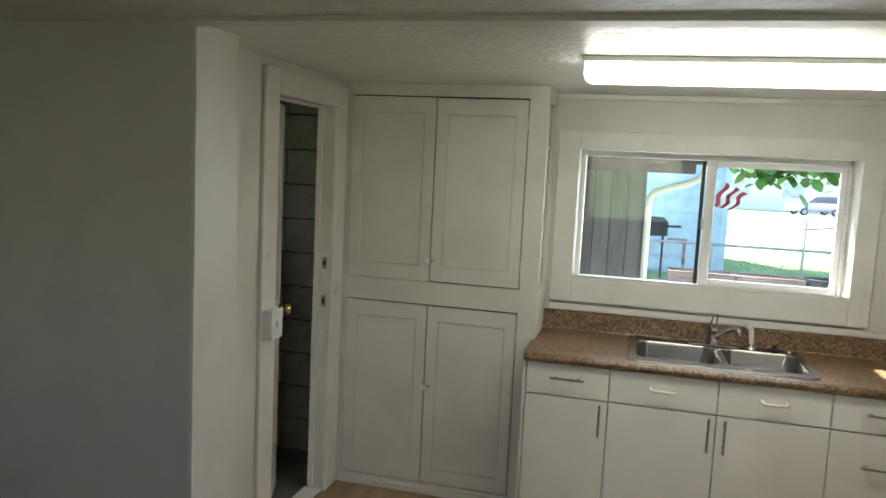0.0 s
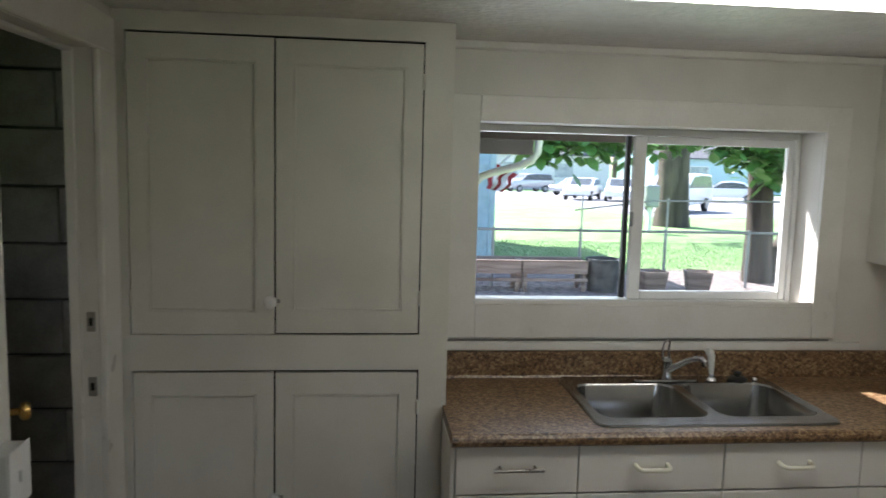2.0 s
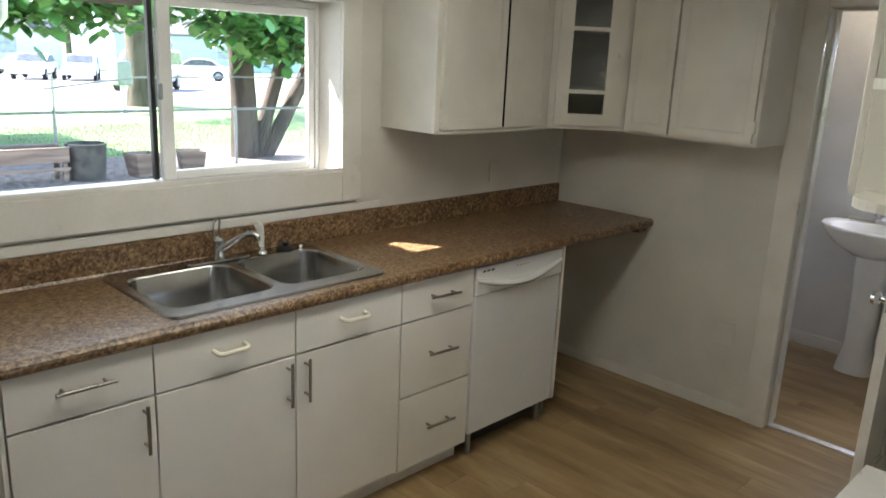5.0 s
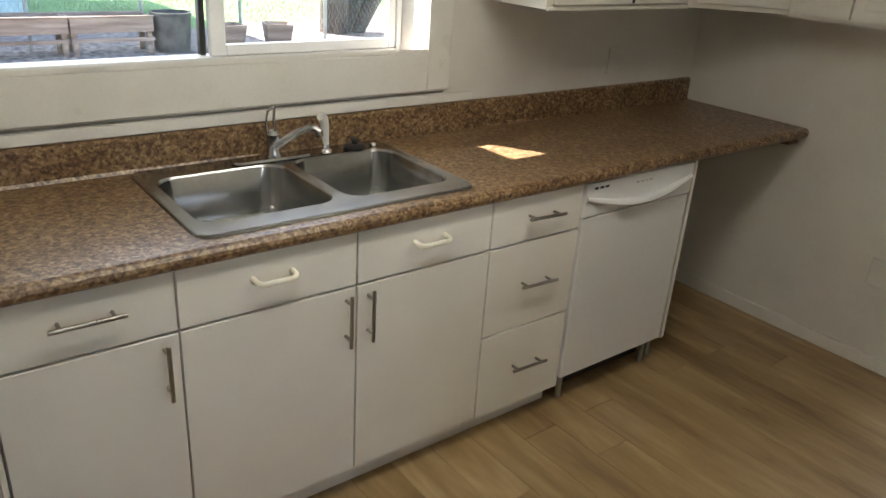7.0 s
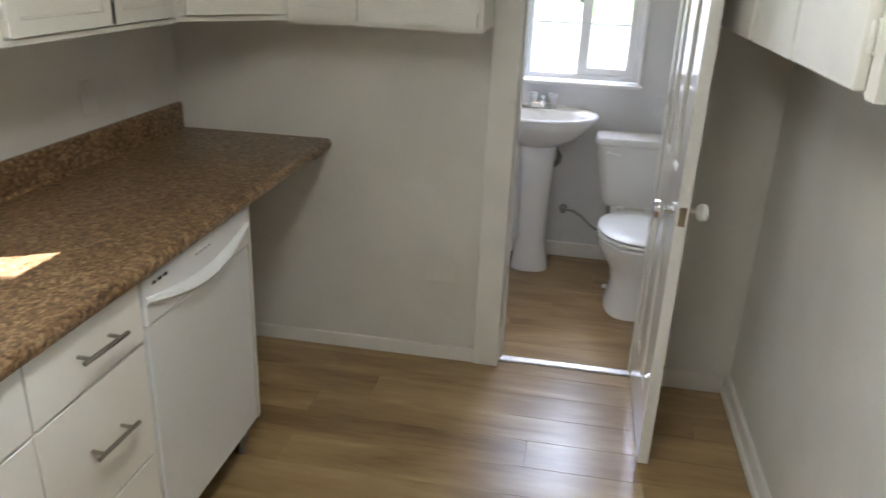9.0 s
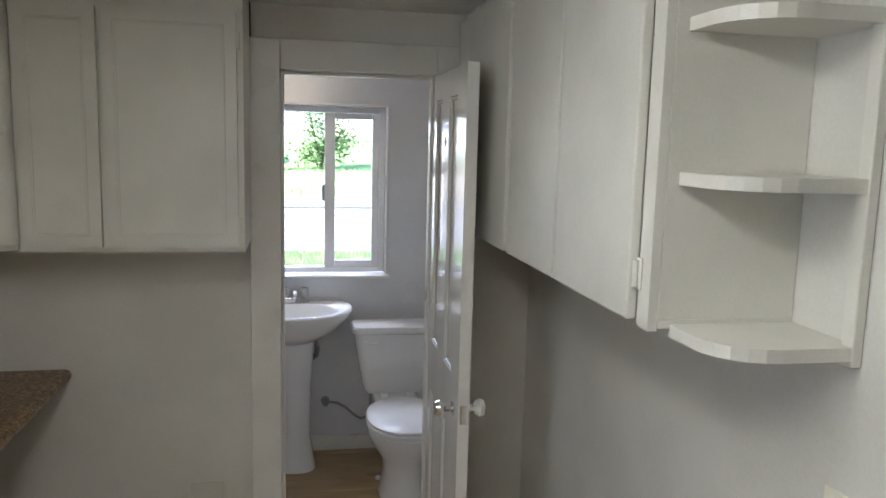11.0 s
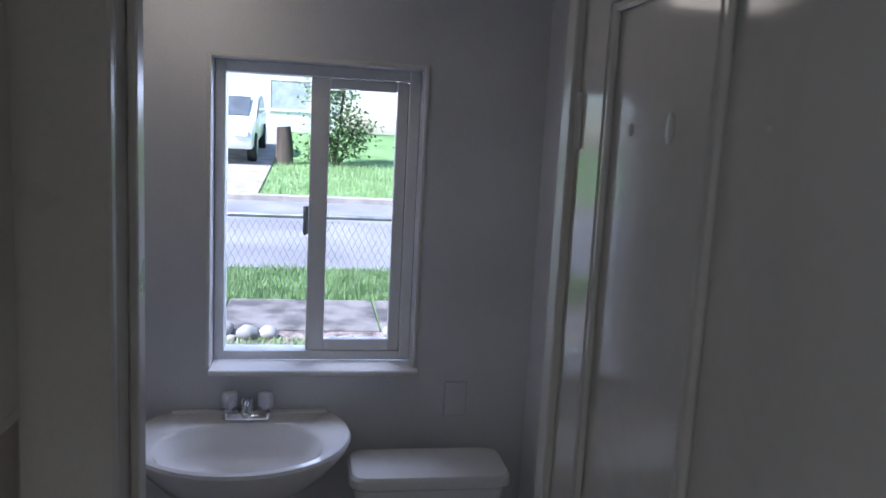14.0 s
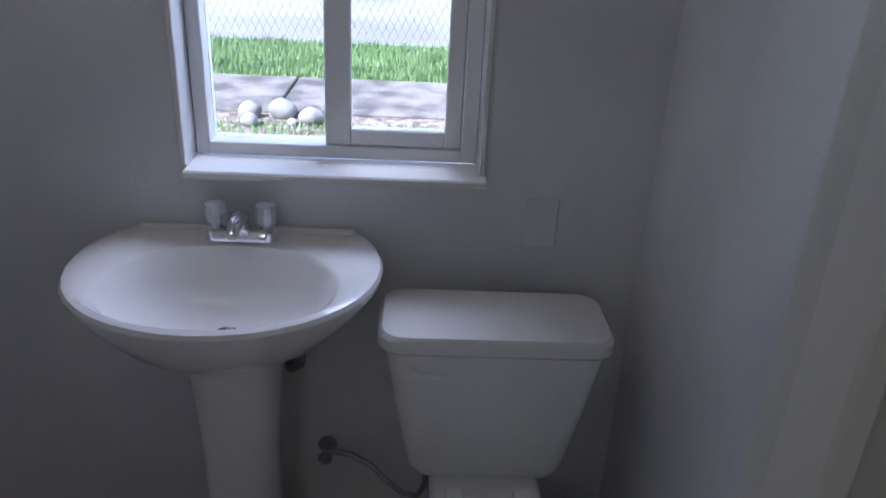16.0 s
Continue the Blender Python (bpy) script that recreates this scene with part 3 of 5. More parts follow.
bpart("back", (-1.9299, -0.98, -0.02, -0.002, 0, CEIL - 0.001), M_CAB, pan, bevel=0)
bpart("inner_side", (-0.99, -0.98, YP + 0.022, -0.021, 0, CEIL - 0.001), M_CAB, pan, bevel=0)
part("side_panel", boxes((-0.893, -0.875, YP + 0.021, -0.275, 0.92, CEIL - 0.001), (-0.893, -0.875, -0.05, -0.001, 0.92, CEIL - 0.001), (-0.893, -0.875, -0.275, -0.05, 0.92, 1.165), (-0.893, -0.875, -0.275, -0.05, 2.11, CEIL - 0.001),
                         (-0.893, -0.875, YP + 0.021, -0.001, 0, 0.92)), M_CAB, pan)
for z in (1.165, 1.318, 1.714, 1.898):
    bpart("niche_shelf", (-0.979, -0.888, -0.276, -0.05, z - 0.012, z + 0.002), M_CAB, pan, "thin white shelf in the side niche")


def sunk_door(name, x0, x1, z0, z1, y, thick, parent, stile, rail, mat, label="", sunk=0.007):
    """A cabinet door facing -y with a sunk field and a bead round it."""
    b = boxes((x0, x0 + stile, y, y + thick, z0, z1), (x1 - stile, x1, y, y + thick, z0, z1), (x0 + stile, x1 - stile, y, y + thick, z0, z0 + rail), (x0 + stile, x1 - stile, y, y + thick, z1 - rail, z1))
    d = part(name, b, mat, parent, label)
    part("field", boxes((x0 + stile, x1 - stile, y + sunk, y + thick - 0.001, z0 + rail, z1 - rail)), mat, d)
    a, c, e, f = x0 + stile, x1 - stile, z0 + rail, z1 - rail
    part("bead", boxes((a, a + 0.009, y + 0.001, y + sunk + 0.0001, e, f), (c - 0.009, c, y + 0.001, y + sunk + 0.0001, e, f), (a + 0.009, c - 0.009, y + 0.001, y + sunk + 0.0001, e, e + 0.009), (a + 0.009, c - 0.009, y + 0.001, y + sunk + 0.0001, f - 0.009, f), bevel=0.002), mat, d)
    return d


def hinge_leaf(parent, x, y, z):
    b = bmesh.new()
    box(b, x - 0.006, x + 0.006, y - 0.004, y, z - 0.026, z + 0.026, bevel=0.0015)
    tube(b, [(x, y - 0.005, z - 0.02), (x, y - 0.005, z + 0.02)], 0.0045, 8)
    return part("hinge", b, M_CAB, parent, "painted-over butt hinge", True)


for x0, x1, z0, z1, hx in ((-1.905, -1.4525, 1.1625, 2.119, -1.907), (-1.4465, -0.976, 1.1675, 2.118, -0.973), (-1.905, -1.4545, 0.063, 1.033, -1.907), (-1.4485, -0.976, 0.063, 1.0315, -0.973)):
    d = sunk_door("door", x0, x1, z0, z1, YP - 0.002, 0.02, pan, 0.055, 0.075, M_CAB)
    for z in (z0 + 0.12, z1 - 0.12):
        hinge_leaf(d, hx, YP - 0.002, z)
for z, x in ((1.275, -1.462), (0.60, -1.452)):
    b = bmesh.new()
    lathe(b, 0, 0, [(0.014, 0), (0.009, 0.004), (0.009, 0.012), (0.021, 0.019), (0.022, 0.026), (0.016, 0.033), (0.005, 0.035)], 16)
    turned(b, Matrix.Translation((x, YP - 0.003, z)) @ Matrix.Rotation(math.pi / 2, 4, "X"))
    part("knob", b, M_WPLAST, pan, "small round white porcelain knob", True)
    bpart("catch", (x + 0.006, x + 0.03, YP - 0.012, YP - 0.003, z - 0.006, z + 0.006), M_NICKEL, pan, bevel=0.002)

# ---- base cabinets ----
YF = -0.612


def bar_handle(parent, a, b_, out=0.032, label="brushed nickel bar handle"):
    """A round bar on two posts between two points on a front facing -y."""
    a, b_ = Vector(a), Vector(b_)
    o = Vector((0, -out, 0))
    bm = bmesh.new()
    tube(bm, [a + o, b_ + o], 0.0055, 10)
    for k in (0.15, 0.85):
        q = a.lerp(b_, k)
        tube(bm, [q, q + o], 0.0045, 8)
    return part("handle", bm, M_NICKEL, parent, label, True)


def bow_handle(parent, xa, xb, z, y):
    bm = bmesh.new()
    pts = [(xa, y, z), (xa, y - 0.020, z - 0.002), (xa + 0.004, y - 0.030, z - 0.004), (xa + 0.012, y - 0.035, z - 0.005), (xb - 0.012, y - 0.035, z - 0.005), (xb - 0.004, y - 0.030, z - 0.004), (xb, y - 0.020, z - 0.002), (xb, y, z)]
    tube(bm, pts, 0.0075, 10)
    return part("handle", bm, M_IVORY, parent, "cream plastic bow handle", True)


def base_unit(name, x0, x1, label, side=True):
    c = thing(name, ((x0 + x1) / 2, YF, 0), label, "cabinet", "base cabinets under the worktop")
    part("body", boxes((x0 + 0.001, x0 + 0.017, YF + 0.02, -0.03, 0.08, 0.877), (x1 - 0.017, x1 - 0.001, YF + 0.02, -0.03, 0.08, 0.877), (x0 + 0.017, x1 - 0.017, -0.05, -0.03, 0.08, 0.877), (x0 + 0.017, x1 - 0.017, YF + 0.02, -0.05, 0.08, 0.098)), M_MELA, c)
    # Rail coloured near black so the gaps above the drawers read as shaded.
    bpart("rail", (x0 + 0.017, x1 - 0.017, YF + 0.021, YF + 0.04, 0.80, 0.876), M_DARK, c, "inner rail coloured near black as gap shade", bevel=0)
    bpart("toe_kick", (x0 + 0.001, x1 - 0.001, YF + 0.062, YF + 0.078, 0, 0.085), M_MELA, c, bevel=0.001)
    return c


def front(name, c, x0, x1, z0, z1):
    return bpart(name, (x0 + 0.0025, x1 - 0.0025, YF, YF + 0.019, z0 + 0.002, z1 - 0.002), M_MELA, c, bevel=0.0015)


u = base_unit("base_cabinet", -0.872, -0.481, "white flat-fronted base cabinet with one drawer and one door")
d = front("drawer_front", u, -0.872, -0.481, 0.716, 0.872)
bar_handle(d, (-0.755, YF, 0.805), (-0.597, YF, 0.805))
d = front("door", u, -0.872, -0.481, 0.098, 0.713)
bar_handle(d, (-0.518, YF, 0.55), (-0.518, YF, 0.70))
bpart("side_strip", (-0.888, -0.874, YF + 0.004, -0.36, 0.0, 0.876), M_MELA, u, "thin white side panel beside the pantry")
u = base_unit("sink_cabinet", -0.481, 0.470, "white sink base cabinet with two false drawers and two doors")
for a, b_, h in ((-0.481, 0.0, (-0.295, -0.19)), (0.0, 0.470, (0.185, 0.29))):
    d = front("drawer_front", u, a, b_, 0.716, 0.872)
    bow_handle(d, h[0], h[1], 0.805, YF)
    d = front("door", u, a, b_, 0.098, 0.713)
    x = -0.034 if a < -0.1 else 0.036
    bar_handle(d, (x, YF, 0.545), (x, YF, 0.70))
u = base_unit("drawer_cabinet", 0.470, 0.862, "white base cabinet with three drawers")
for z0, z1, zh in ((0.716, 0.872, 0.80), (0.405, 0.713, 0.566), (0.088, 0.402, 0.253)):
    d = front("drawer_front", u, 0.470, 0.862, z0, z1)
    bar_handle(d, (0.60, YF, zh + 0.003), (0.755, YF, zh - 0.003))

# ---- dishwasher ----
dw = thing("dishwasher", (1.16, YF, 0), "white built-in dishwasher with a curved handle panel", "dishwasher")
bpart("tub", (0.875, 1.455, -0.58, -0.04, 0.10, 0.868), M_DARK, dw, bevel=0)
bpart("door_panel", (0.872, 1.446, YF - 0.004, YF + 0.03, 0.118, 0.745), M_DW, dw, bevel=0.004, seg=2)
bpart("control_panel", (0.868, 1.45, YF - 0.008, YF + 0.03, 0.747, 0.868), M_DW, dw, bevel=0.006, seg=2)
b = bmesh.new()
loops = []
for k in range(15):
    f = k / 14
    x = 0.872 + f * 0.57
    sag = 0.045 * math.sin(math.pi * f)
    z, dy, h = 0.815 - sag, 0.010 + 0.022 * math.sin(math.pi * f), 0.010 + 0.008 * math.sin(math.pi * f)
    loops.append([Vector((x, YF - 0.006 - dy * math.cos(a), z + h * math.sin(a))) for a in (radians(40 * j) for j in range(9))])
loft(b, loops)
part("handle", b, M_DW, dw, "curved white grip under the control panel", True)
for k in range(3):
    bpart("button", (0.905 + k * 0.026, 0.922 + k * 0.026, YF - 0.0105, YF - 0.007, 0.845, 0.853), M_BLACK, dw, "small black button", bevel=0.001)
for k in range(4):
    bpart("marking", (1.12 + k * 0.024, 1.132 + k * 0.024, YF - 0.0092, YF - 0.007, 0.838, 0.842), M_GALV, dw, "tiny grey printed marking", bevel=0)
bpart("toe_plate", (0.88, 1.44, YF + 0.09, YF + 0.10, 0.004, 0.10), M_BLACK, dw, bevel=0.001)
for x in (0.92, 1.40):
    b = bmesh.new()
    tube(b, [(x, YF + 0.04, 0), (x, YF + 0.04, 0.115)], 0.012, 10)
    part("foot", b, M_GALV, dw, "", True)
ep = thing("end_panel", (1.48, -0.3, 0), "narrow white end panel beside the dishwasher", "panel")
bpart("board", (1.468, 1.484, YF + 0.002, -0.03, 0.11, 0.876), M_MELA, ep, bevel=0.001)
part("edge_strip", boxes((1.46, 1.467, YF - 0.002, YF + 0.02, 0.11, 0.876), bevel=0.001), M_TRIM, ep)
bpart("leg", (1.45, 1.475, YF + 0.05, YF + 0.075, 0, 0.11), M_GALV, ep)
wl = thing("worktop_bracket", (2.2, -0.4, 0.86), "wooden support cleat under the open worktop end", "bracket")
bpart("cleat", (2.13, 2.214, -0.60, -0.02, 0.845, 0.876), M_GRANITE, wl)

# ---- worktop ----
wt = thing("worktop", (0.6, -0.32, 0.9), "brown granite-look laminate worktop with a backsplash", "worktop")
ZT, ZB = 0.915, 0.877
bm = boxes((-0.885, -0.395, -0.562, -0.001, ZB, ZT), (0.41, 2.213, -0.562, -0.001, ZB, ZT), (-0.395, 0.41, -0.05, -0.001, ZB, ZT))
edge = [(-0.562, ZB), (-0.562, ZT), (-0.618, ZT), (-0.628, ZT - 0.003), (-0.635, ZT - 0.011), (-0.637, ZT - 0.02), (-0.634, ZB + 0.006), (-0.626, ZB - 0.001)]
loft(bm, [[Vector((x, y, z)) for y, z in edge] for x in (-0.885, 2.213)])
part("top", bm, M_GRANITE, wt)
bs = [(-0.001, 0.9155), (-0.001, 1.019), (-0.012, 1.019), (-0.018, 1.015), (-0.020, 1.008), (-0.020, 0.925), (-0.026, 0.9155)]
part("backsplash", loft(bmesh.new(), [[Vector((x, y, z)) for y, z in bs] for x in (-0.872, 2.198)]), M_GRANITE, wt)

# ---- kitchen sink ----
sk = thing("kitchen_sink", (0.01, -0.3, 0.92), "stainless steel double-bowl sink set in the worktop", "sink")
bowls = [(-0.178, -0.305, 0.385, 0.385), (0.226, -0.305, 0.36, 0.385)]
bm = bmesh.new()


def ring(bm, pts):
    vs = [bm.verts.new(p) for p in pts]
    return [bm.edges.new((vs[i], vs[(i + 1) % len(vs)])) for i in range(len(vs))]


edges = ring(bm, rrect(0.01, -0.305, 0.82, 0.53, 0.035, 0.921))
for cx, cy, w, d_ in bowls:
    edges += ring(bm, rrect(cx, cy, w, d_, 0.06, 0.919))
bmesh.ops.triangle_fill(bm, use_beauty=True, edges=edges)
loft(bm, [rrect(0.01, -0.305, 0.82, 0.53, 0.035, 0.921), rrect(0.01, -0.305, 0.834, 0.544, 0.042, 0.922), rrect(0.01, -0.305, 0.842, 0.552, 0.046, 0.9155)], False, False)
part("rim", bm, M_STEEL, sk, "", True)
for cx, cy, w, d_ in bowls:
    bm = bmesh.new()
    loft(bm, [rrect(cx, cy, w, d_, 0.06, 0.919), rrect(cx, cy, w - 0.012, d_ - 0.012, 0.058, 0.912), rrect(cx, cy, w - 0.022, d_ - 0.022, 0.06, 0.80), rrect(cx, cy, w - 0.032, d_ - 0.032, 0.06, 0.775), rrect(cx, cy, w - 0.052, d_ - 0.052, 0.06, 0.755), rrect(cx, cy, w - 0.085, d_ - 0.085, 0.058, 0.743), rrect(cx, cy, w - 0.13, d_ - 0.13, 0.055, 0.738), rrect(cx, cy + 0.02, 0.10, 0.10, 0.049, 0.733)], False, False)
    part("bowl", bm, M_STEEL, sk, "", True)
    b = bmesh.new()
    lathe(b, cx, cy + 0.02, [(0.052, 0.730), (0.054, 0.7345), (0.044, 0.736), (0.036, 0.728), (0.010, 0.727)], 24)
    part("drain", b, M_CHROME, sk, "round strainer drain", True)
fc = thing("kitchen_faucet", (0.015, -0.085, 0.92), "chrome single-lever kitchen faucet with a loop handle", "faucet")
part("deck_plate", loft(bmesh.new(), [rrect(0.01, -0.085, 0.26, 0.052, 0.025, 0.9225), rrect(0.01, -0.085, 0.254, 0.046, 0.022, 0.930)]), M_DIMCHROME, fc, "", True)
part("body", lathe(bmesh.new(), 0.015, -0.085, [(0.026, 0.93), (0.022, 0.94), (0.020, 0.99), (0.021, 1.0), (0.012, 1.012)], 18), M_DIMCHROME, fc, "", True)
b = bmesh.new()
tube(b, [(0.015, -0.09, 0.962), (0.04, -0.112, 0.985), (0.07, -0.138, 1.012), (0.095, -0.16, 1.028), (0.112, -0.175, 1.030), (0.119, -0.181, 1.020), (0.120, -0.182, 1.004)], 0.011, 12, radii=[0.016, 0.013, 0.0115, 0.011, 0.0115, 0.0125, 0.0125])
part("spout", b, M_DIMCHROME, fc, "", True)
b = bmesh.new()
for dx in (-0.013, 0.013):
    tube(b, [(0.012 + dx, -0.082, 1.0), (0.008 + dx, -0.078, 1.04), (0.014 + dx * 0.8, -0.076, 1.07), (0.022, -0.078, 1.084)], 0.0042, 8)
part("lever", b, M_DIMCHROME, fc, "", True)
sp = thing("side_sprayer", (0.195, -0.09, 0.92), "white pull-out side sprayer in its chrome holder", "sprayer")
part("holder", lathe(bmesh.new(), 0.195, -0.09, [(0.022, 0.9225), (0.020, 0.93), (0.013, 0.935), (0.012, 0.95)], 16), M_CHROME, sp, "", True)
b = bmesh.new()
tube(b, [(0.195, -0.09, 0.945), (0.193, -0.09, 0.965), (0.19, -0.091, 1.0), (0.188, -0.092, 1.018), (0.182, -0.095, 1.034), (0.171, -0.102, 1.043), (0.163, -0.107, 1.044)], 0.012, 12, radii=[0.009, 0.011, 0.0135, 0.0145, 0.016, 0.015, 0.011])
part("head", b, M_WPLAST, sp, "", True)
st = thing("sink_stopper", (0.30, -0.085, 0.923), "black rubber sink stopper lying on the rim", "stopper")
b = bmesh.new()
lathe(b, 0.305, -0.085, [(0.036, 0.923), (0.038, 0.928), (0.03, 0.934), (0.011, 0.936), (0.011, 0.944), (0.016, 0.95), (0.012, 0.955)], 20)
part("disc", b, M_BLACK, st, "", True)
hc = thing("faucet_hole_cap", (0.375, -0.085, 0.923), "small chrome cap on the sink rim", "cap")
part("cap", lathe(bmesh.new(), 0.375, -0.085, [(0.013, 0.9225), (0.012, 0.929), (0.006, 0.933)], 14), M_CHROME, hc, "", True)

# ---- hanging cabinets on the window wall ----
ZU = 1.385


uc = thing("wall_cabinet", (1.2, -0.17, ZU), "white painted hanging cabinet with two doors", "cabinet", "hanging cabinets")
bpart("side", (0.86, 0.876, -0.33, -0.001, ZU, CEIL - 0.001), M_CAB, uc, bevel=0.001)
bpart("bottom", (0.8761, 1.60, -0.33, -0.001, ZU, ZU + 0.016), M_CAB, uc, bevel=0.001)
bpart("back", (0.8761, 1.584, -0.014, -0.001, ZU + 0.0161, CEIL - 0.001), M_CAB, uc, bevel=0)
bpart("side", (1.584, 1.60, -0.33, -0.014, ZU + 0.0161, CEIL - 0.001), M_CAB, uc, bevel=0)
part("face_frame", boxes((0.86, 0.895, -0.345, -0.331, ZU, CEIL - 0.001), (1.555, 1.612, -0.345, -0.331, ZU, CEIL - 0.001), (1.24, 1.29, -0.345, -0.331, ZU, CEIL - 0.001),
                         (0.895, 1.24, -0.345, -0.331, ZU, ZU + 0.03), (1.29, 1.555, -0.345, -0.331, ZU, ZU + 0.03), (0.895, 1.24, -0.345, -0.331, 2.09, CEIL - 0.001), (1.29, 1.555, -0.345, -0.331, 2.09, CEIL - 0.001)), M_CAB, uc)
d = sunk_door("door", 0.884, 1.262, 1.402, 2.105, -0.365, 0.018, uc, 0.034, 0.034, M_CAB, sunk=0.004)
for z in (1.46, 2.04):
    hinge_leaf(d, 0.881, -0.358, z)
# Black strip on the stile paints the shade between the two doors.
bpart("gap", (1.2635, 1.2755, -0.349, -0.3455, 1.405, 2.10), M_DARK, uc, "dark strip painted as shade between the doors", bevel=0)
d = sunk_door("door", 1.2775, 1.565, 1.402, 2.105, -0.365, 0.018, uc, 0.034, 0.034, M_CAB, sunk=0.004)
# Blackens the door's left edge so it sinks into the gap's shade.
bpart("door_edge", (1.2760, 1.2774, -0.3635, -0.346, 1.404, 2.103), M_DARK, d, "dark strip painted as shade on the door edge", bevel=0)
part("lower_lip", boxes((0.86, 1.612, -0.352, -0.3455, ZU - 0.004, ZU + 0.012), bevel=0.002), M_CAB, uc)

# corner cabinet with a glazed door, set across the corner
cc = thing("corner_cabinet", (1.9, -0.3, ZU), "white corner cabinet with a glazed three-pane door", "cabinet", "hanging cabinets")
pa, pb = Vector((1.613, -0.345, 0)), Vector((1.885, -0.60, 0))
foot = [(1.613, -0.002), (1.613, -0.345), (1.885, -0.60), (2.213, -0.60), (2.213, -0.002)]
for nm, z0, z1 in (("bottom", ZU, ZU + 0.016), ("top", 2.10, CEIL - 0.001)):
    part(nm, loft(bmesh.new(), [[Vector((x, y, z)) for x, y in foot] for z in (z0, z1)]), M_CAB, cc)
for z in (1.556, 1.843):
    ins = [(1.63, -0.02), (1.63, -0.325), (1.885, -0.565), (2.19, -0.565), (2.19, -0.02)]
    part("shelf", loft(bmesh.new(), [[Vector((x, y, q)) for x, y in ins] for q in (z, z + 0.016)]), M_CAB, cc)
part("side", boxes((1.6135, 1.628, -0.345, -0.003, ZU + 0.017, 2.099)), M_CAB, cc)
part("side", boxes((1.885, 2.212, -0.60, -0.586, ZU + 0.017, 2.099)), M_CAB, cc)
part("back", boxes((1.63, 2.212, -0.014, -0.003, ZU + 0.017, 2.099), (2.20, 2.212, -0.585, -0.015, ZU + 0.017, 2.099)), M_CAB, cc)
ang = math.atan2(pb.y - pa.y, pb.x - pa.x)
DM = Matrix.Translation((pa.x, pa.y, 0)) @ Matrix.Rotation(ang, 4, "Z")
DL = (pb - pa).length
bm = boxes((0.0, 0.035, -0.004, 0.012, ZU + 0.017, 2.099), (DL - 0.035, DL, -0.004, 0.012, ZU + 0.017, 2.099), (0.035, DL - 0.035, -0.004, 0.012, ZU + 0.017, ZU + 0.035), (0.035, DL - 0.035, -0.004, 0.012, 2.07, 2.099))
part("face_frame", turned(bm, DM), M_CAB, cc)
gx0, gx1 = 0.090, DL - 0.112
bm = boxes((0.028, gx0, -0.026, -0.006, ZU + 0.022, 2.085), (gx1, DL - 0.028, -0.026, -0.006, ZU + 0.022, 2.085), (gx0, gx1, -0.026, -0.006, ZU + 0.022, 1.46), (gx0, gx1, -0.026, -0.006, 2.03, 2.085),
           (gx0, gx1, -0.024, -0.008, 1.555, 1.572), (gx0, gx1, -0.024, -0.008, 1.842, 1.86))
gd = part("door", turned(bm, DM), M_CAB, cc, "glazed door with two cross bars")
for z0, z1 in ((1.46, 1.555), (1.572, 1.842), (1.86, 2.03)):
    o = part("pane", turned(boxes((gx0, gx1, -0.017, -0.014, z0, z1)), DM), M_GLASS, gd, "clear glass pane")
    o.visible_shadow = False
b = bmesh.new()
lathe(b, 0, 0, [(0.006, 0), (0.006, 0.012), (0.015, 0.018), (0.013, 0.027), (0.004, 0.03)], 14)
part("knob", turned(b, DM @ Matrix.Translation((DL - 0.055, -0.027, 1.74)) @ Matrix.Rotation(math.pi / 2, 4, "X")), M_CAB, gd, "", True)


def west_door(name, y0, y1, z0, z1, x, parent):
    """The same door, turned to face -x."""
    d = sunk_door(name, -y1, -y0, z0, z1, x, 0.018, parent, 0.034, 0.034, M_CAB, sunk=0.004)
    m = Matrix(((0, 1, 0, 0), (-1, 0, 0, 0), (0, 0, 1, 0), (0, 0, 0, 1)))
    for o in (d, *d.children):
        o.data.transform(m)
    return d


ue = thing("wall_cabinet", (2.05, -0.93, ZU - 0.01), "white painted hanging cabinet with two flat panelled doors", "cabinet", "hanging cabinets")
ZE = 1.378
bpart("bottom", (1.90, 2.213, -1.255, -0.603, ZE, ZE + 0.016), M_CAB, ue, bevel=0.001)
bpart("side", (1.90, 2.213, -1.255, -1.24, ZE + 0.0161, CEIL - 0.001), M_CAB, ue, bevel=0.001)
bpart("back", (2.20, 2.213, -1.24, -0.603, ZE + 0.0161, CEIL - 0.001), M_CAB, ue, bevel=0)
# Dark strip painting in the shade of the cabinet side.
bpart("gap_strip", (2.196, 2.2135, -1.2585, -1.2555, 1.40, CEIL - 0.001), M_DARK, ue, "dark strip painted as the shaded cabinet side beside the door casing", bevel=0)
part("face_frame", boxes((1.885, 1.899, -1.255, -1.225, ZE, CEIL - 0.001), (1.885, 1.899, -0.64, -0.603, ZE, CEIL - 0.001), (1.885, 1.899, -0.86, -0.82, ZE, CEIL - 0.001),
                         (1.885, 1.899, -1.225, -0.86, ZE, ZE + 0.03), (1.885, 1.899, -0.82, -0.64, ZE, ZE + 0.03), (1.885, 1.899, -1.225, -0.86, 2.09, CEIL - 0.001), (1.885, 1.899, -0.82, -0.64, 2.09, CEIL - 0.001)), M_CAB, ue)
d = west_door("door", -0.84, -0.615, ZE + 0.016, 2.10, 1.866, ue)
d2 = west_door("door", -1.237, -0.853, ZE + 0.016, 2.10, 1.866, ue)
for z in (1.46, 2.02):
    b = box(bmesh.new(), 1.862, 1.884, -1.247, -1.238, z - 0.026, z + 0.026, bevel=0.0015)
    part("hinge", b, M_CAB, d2, "painted-over butt hinge")

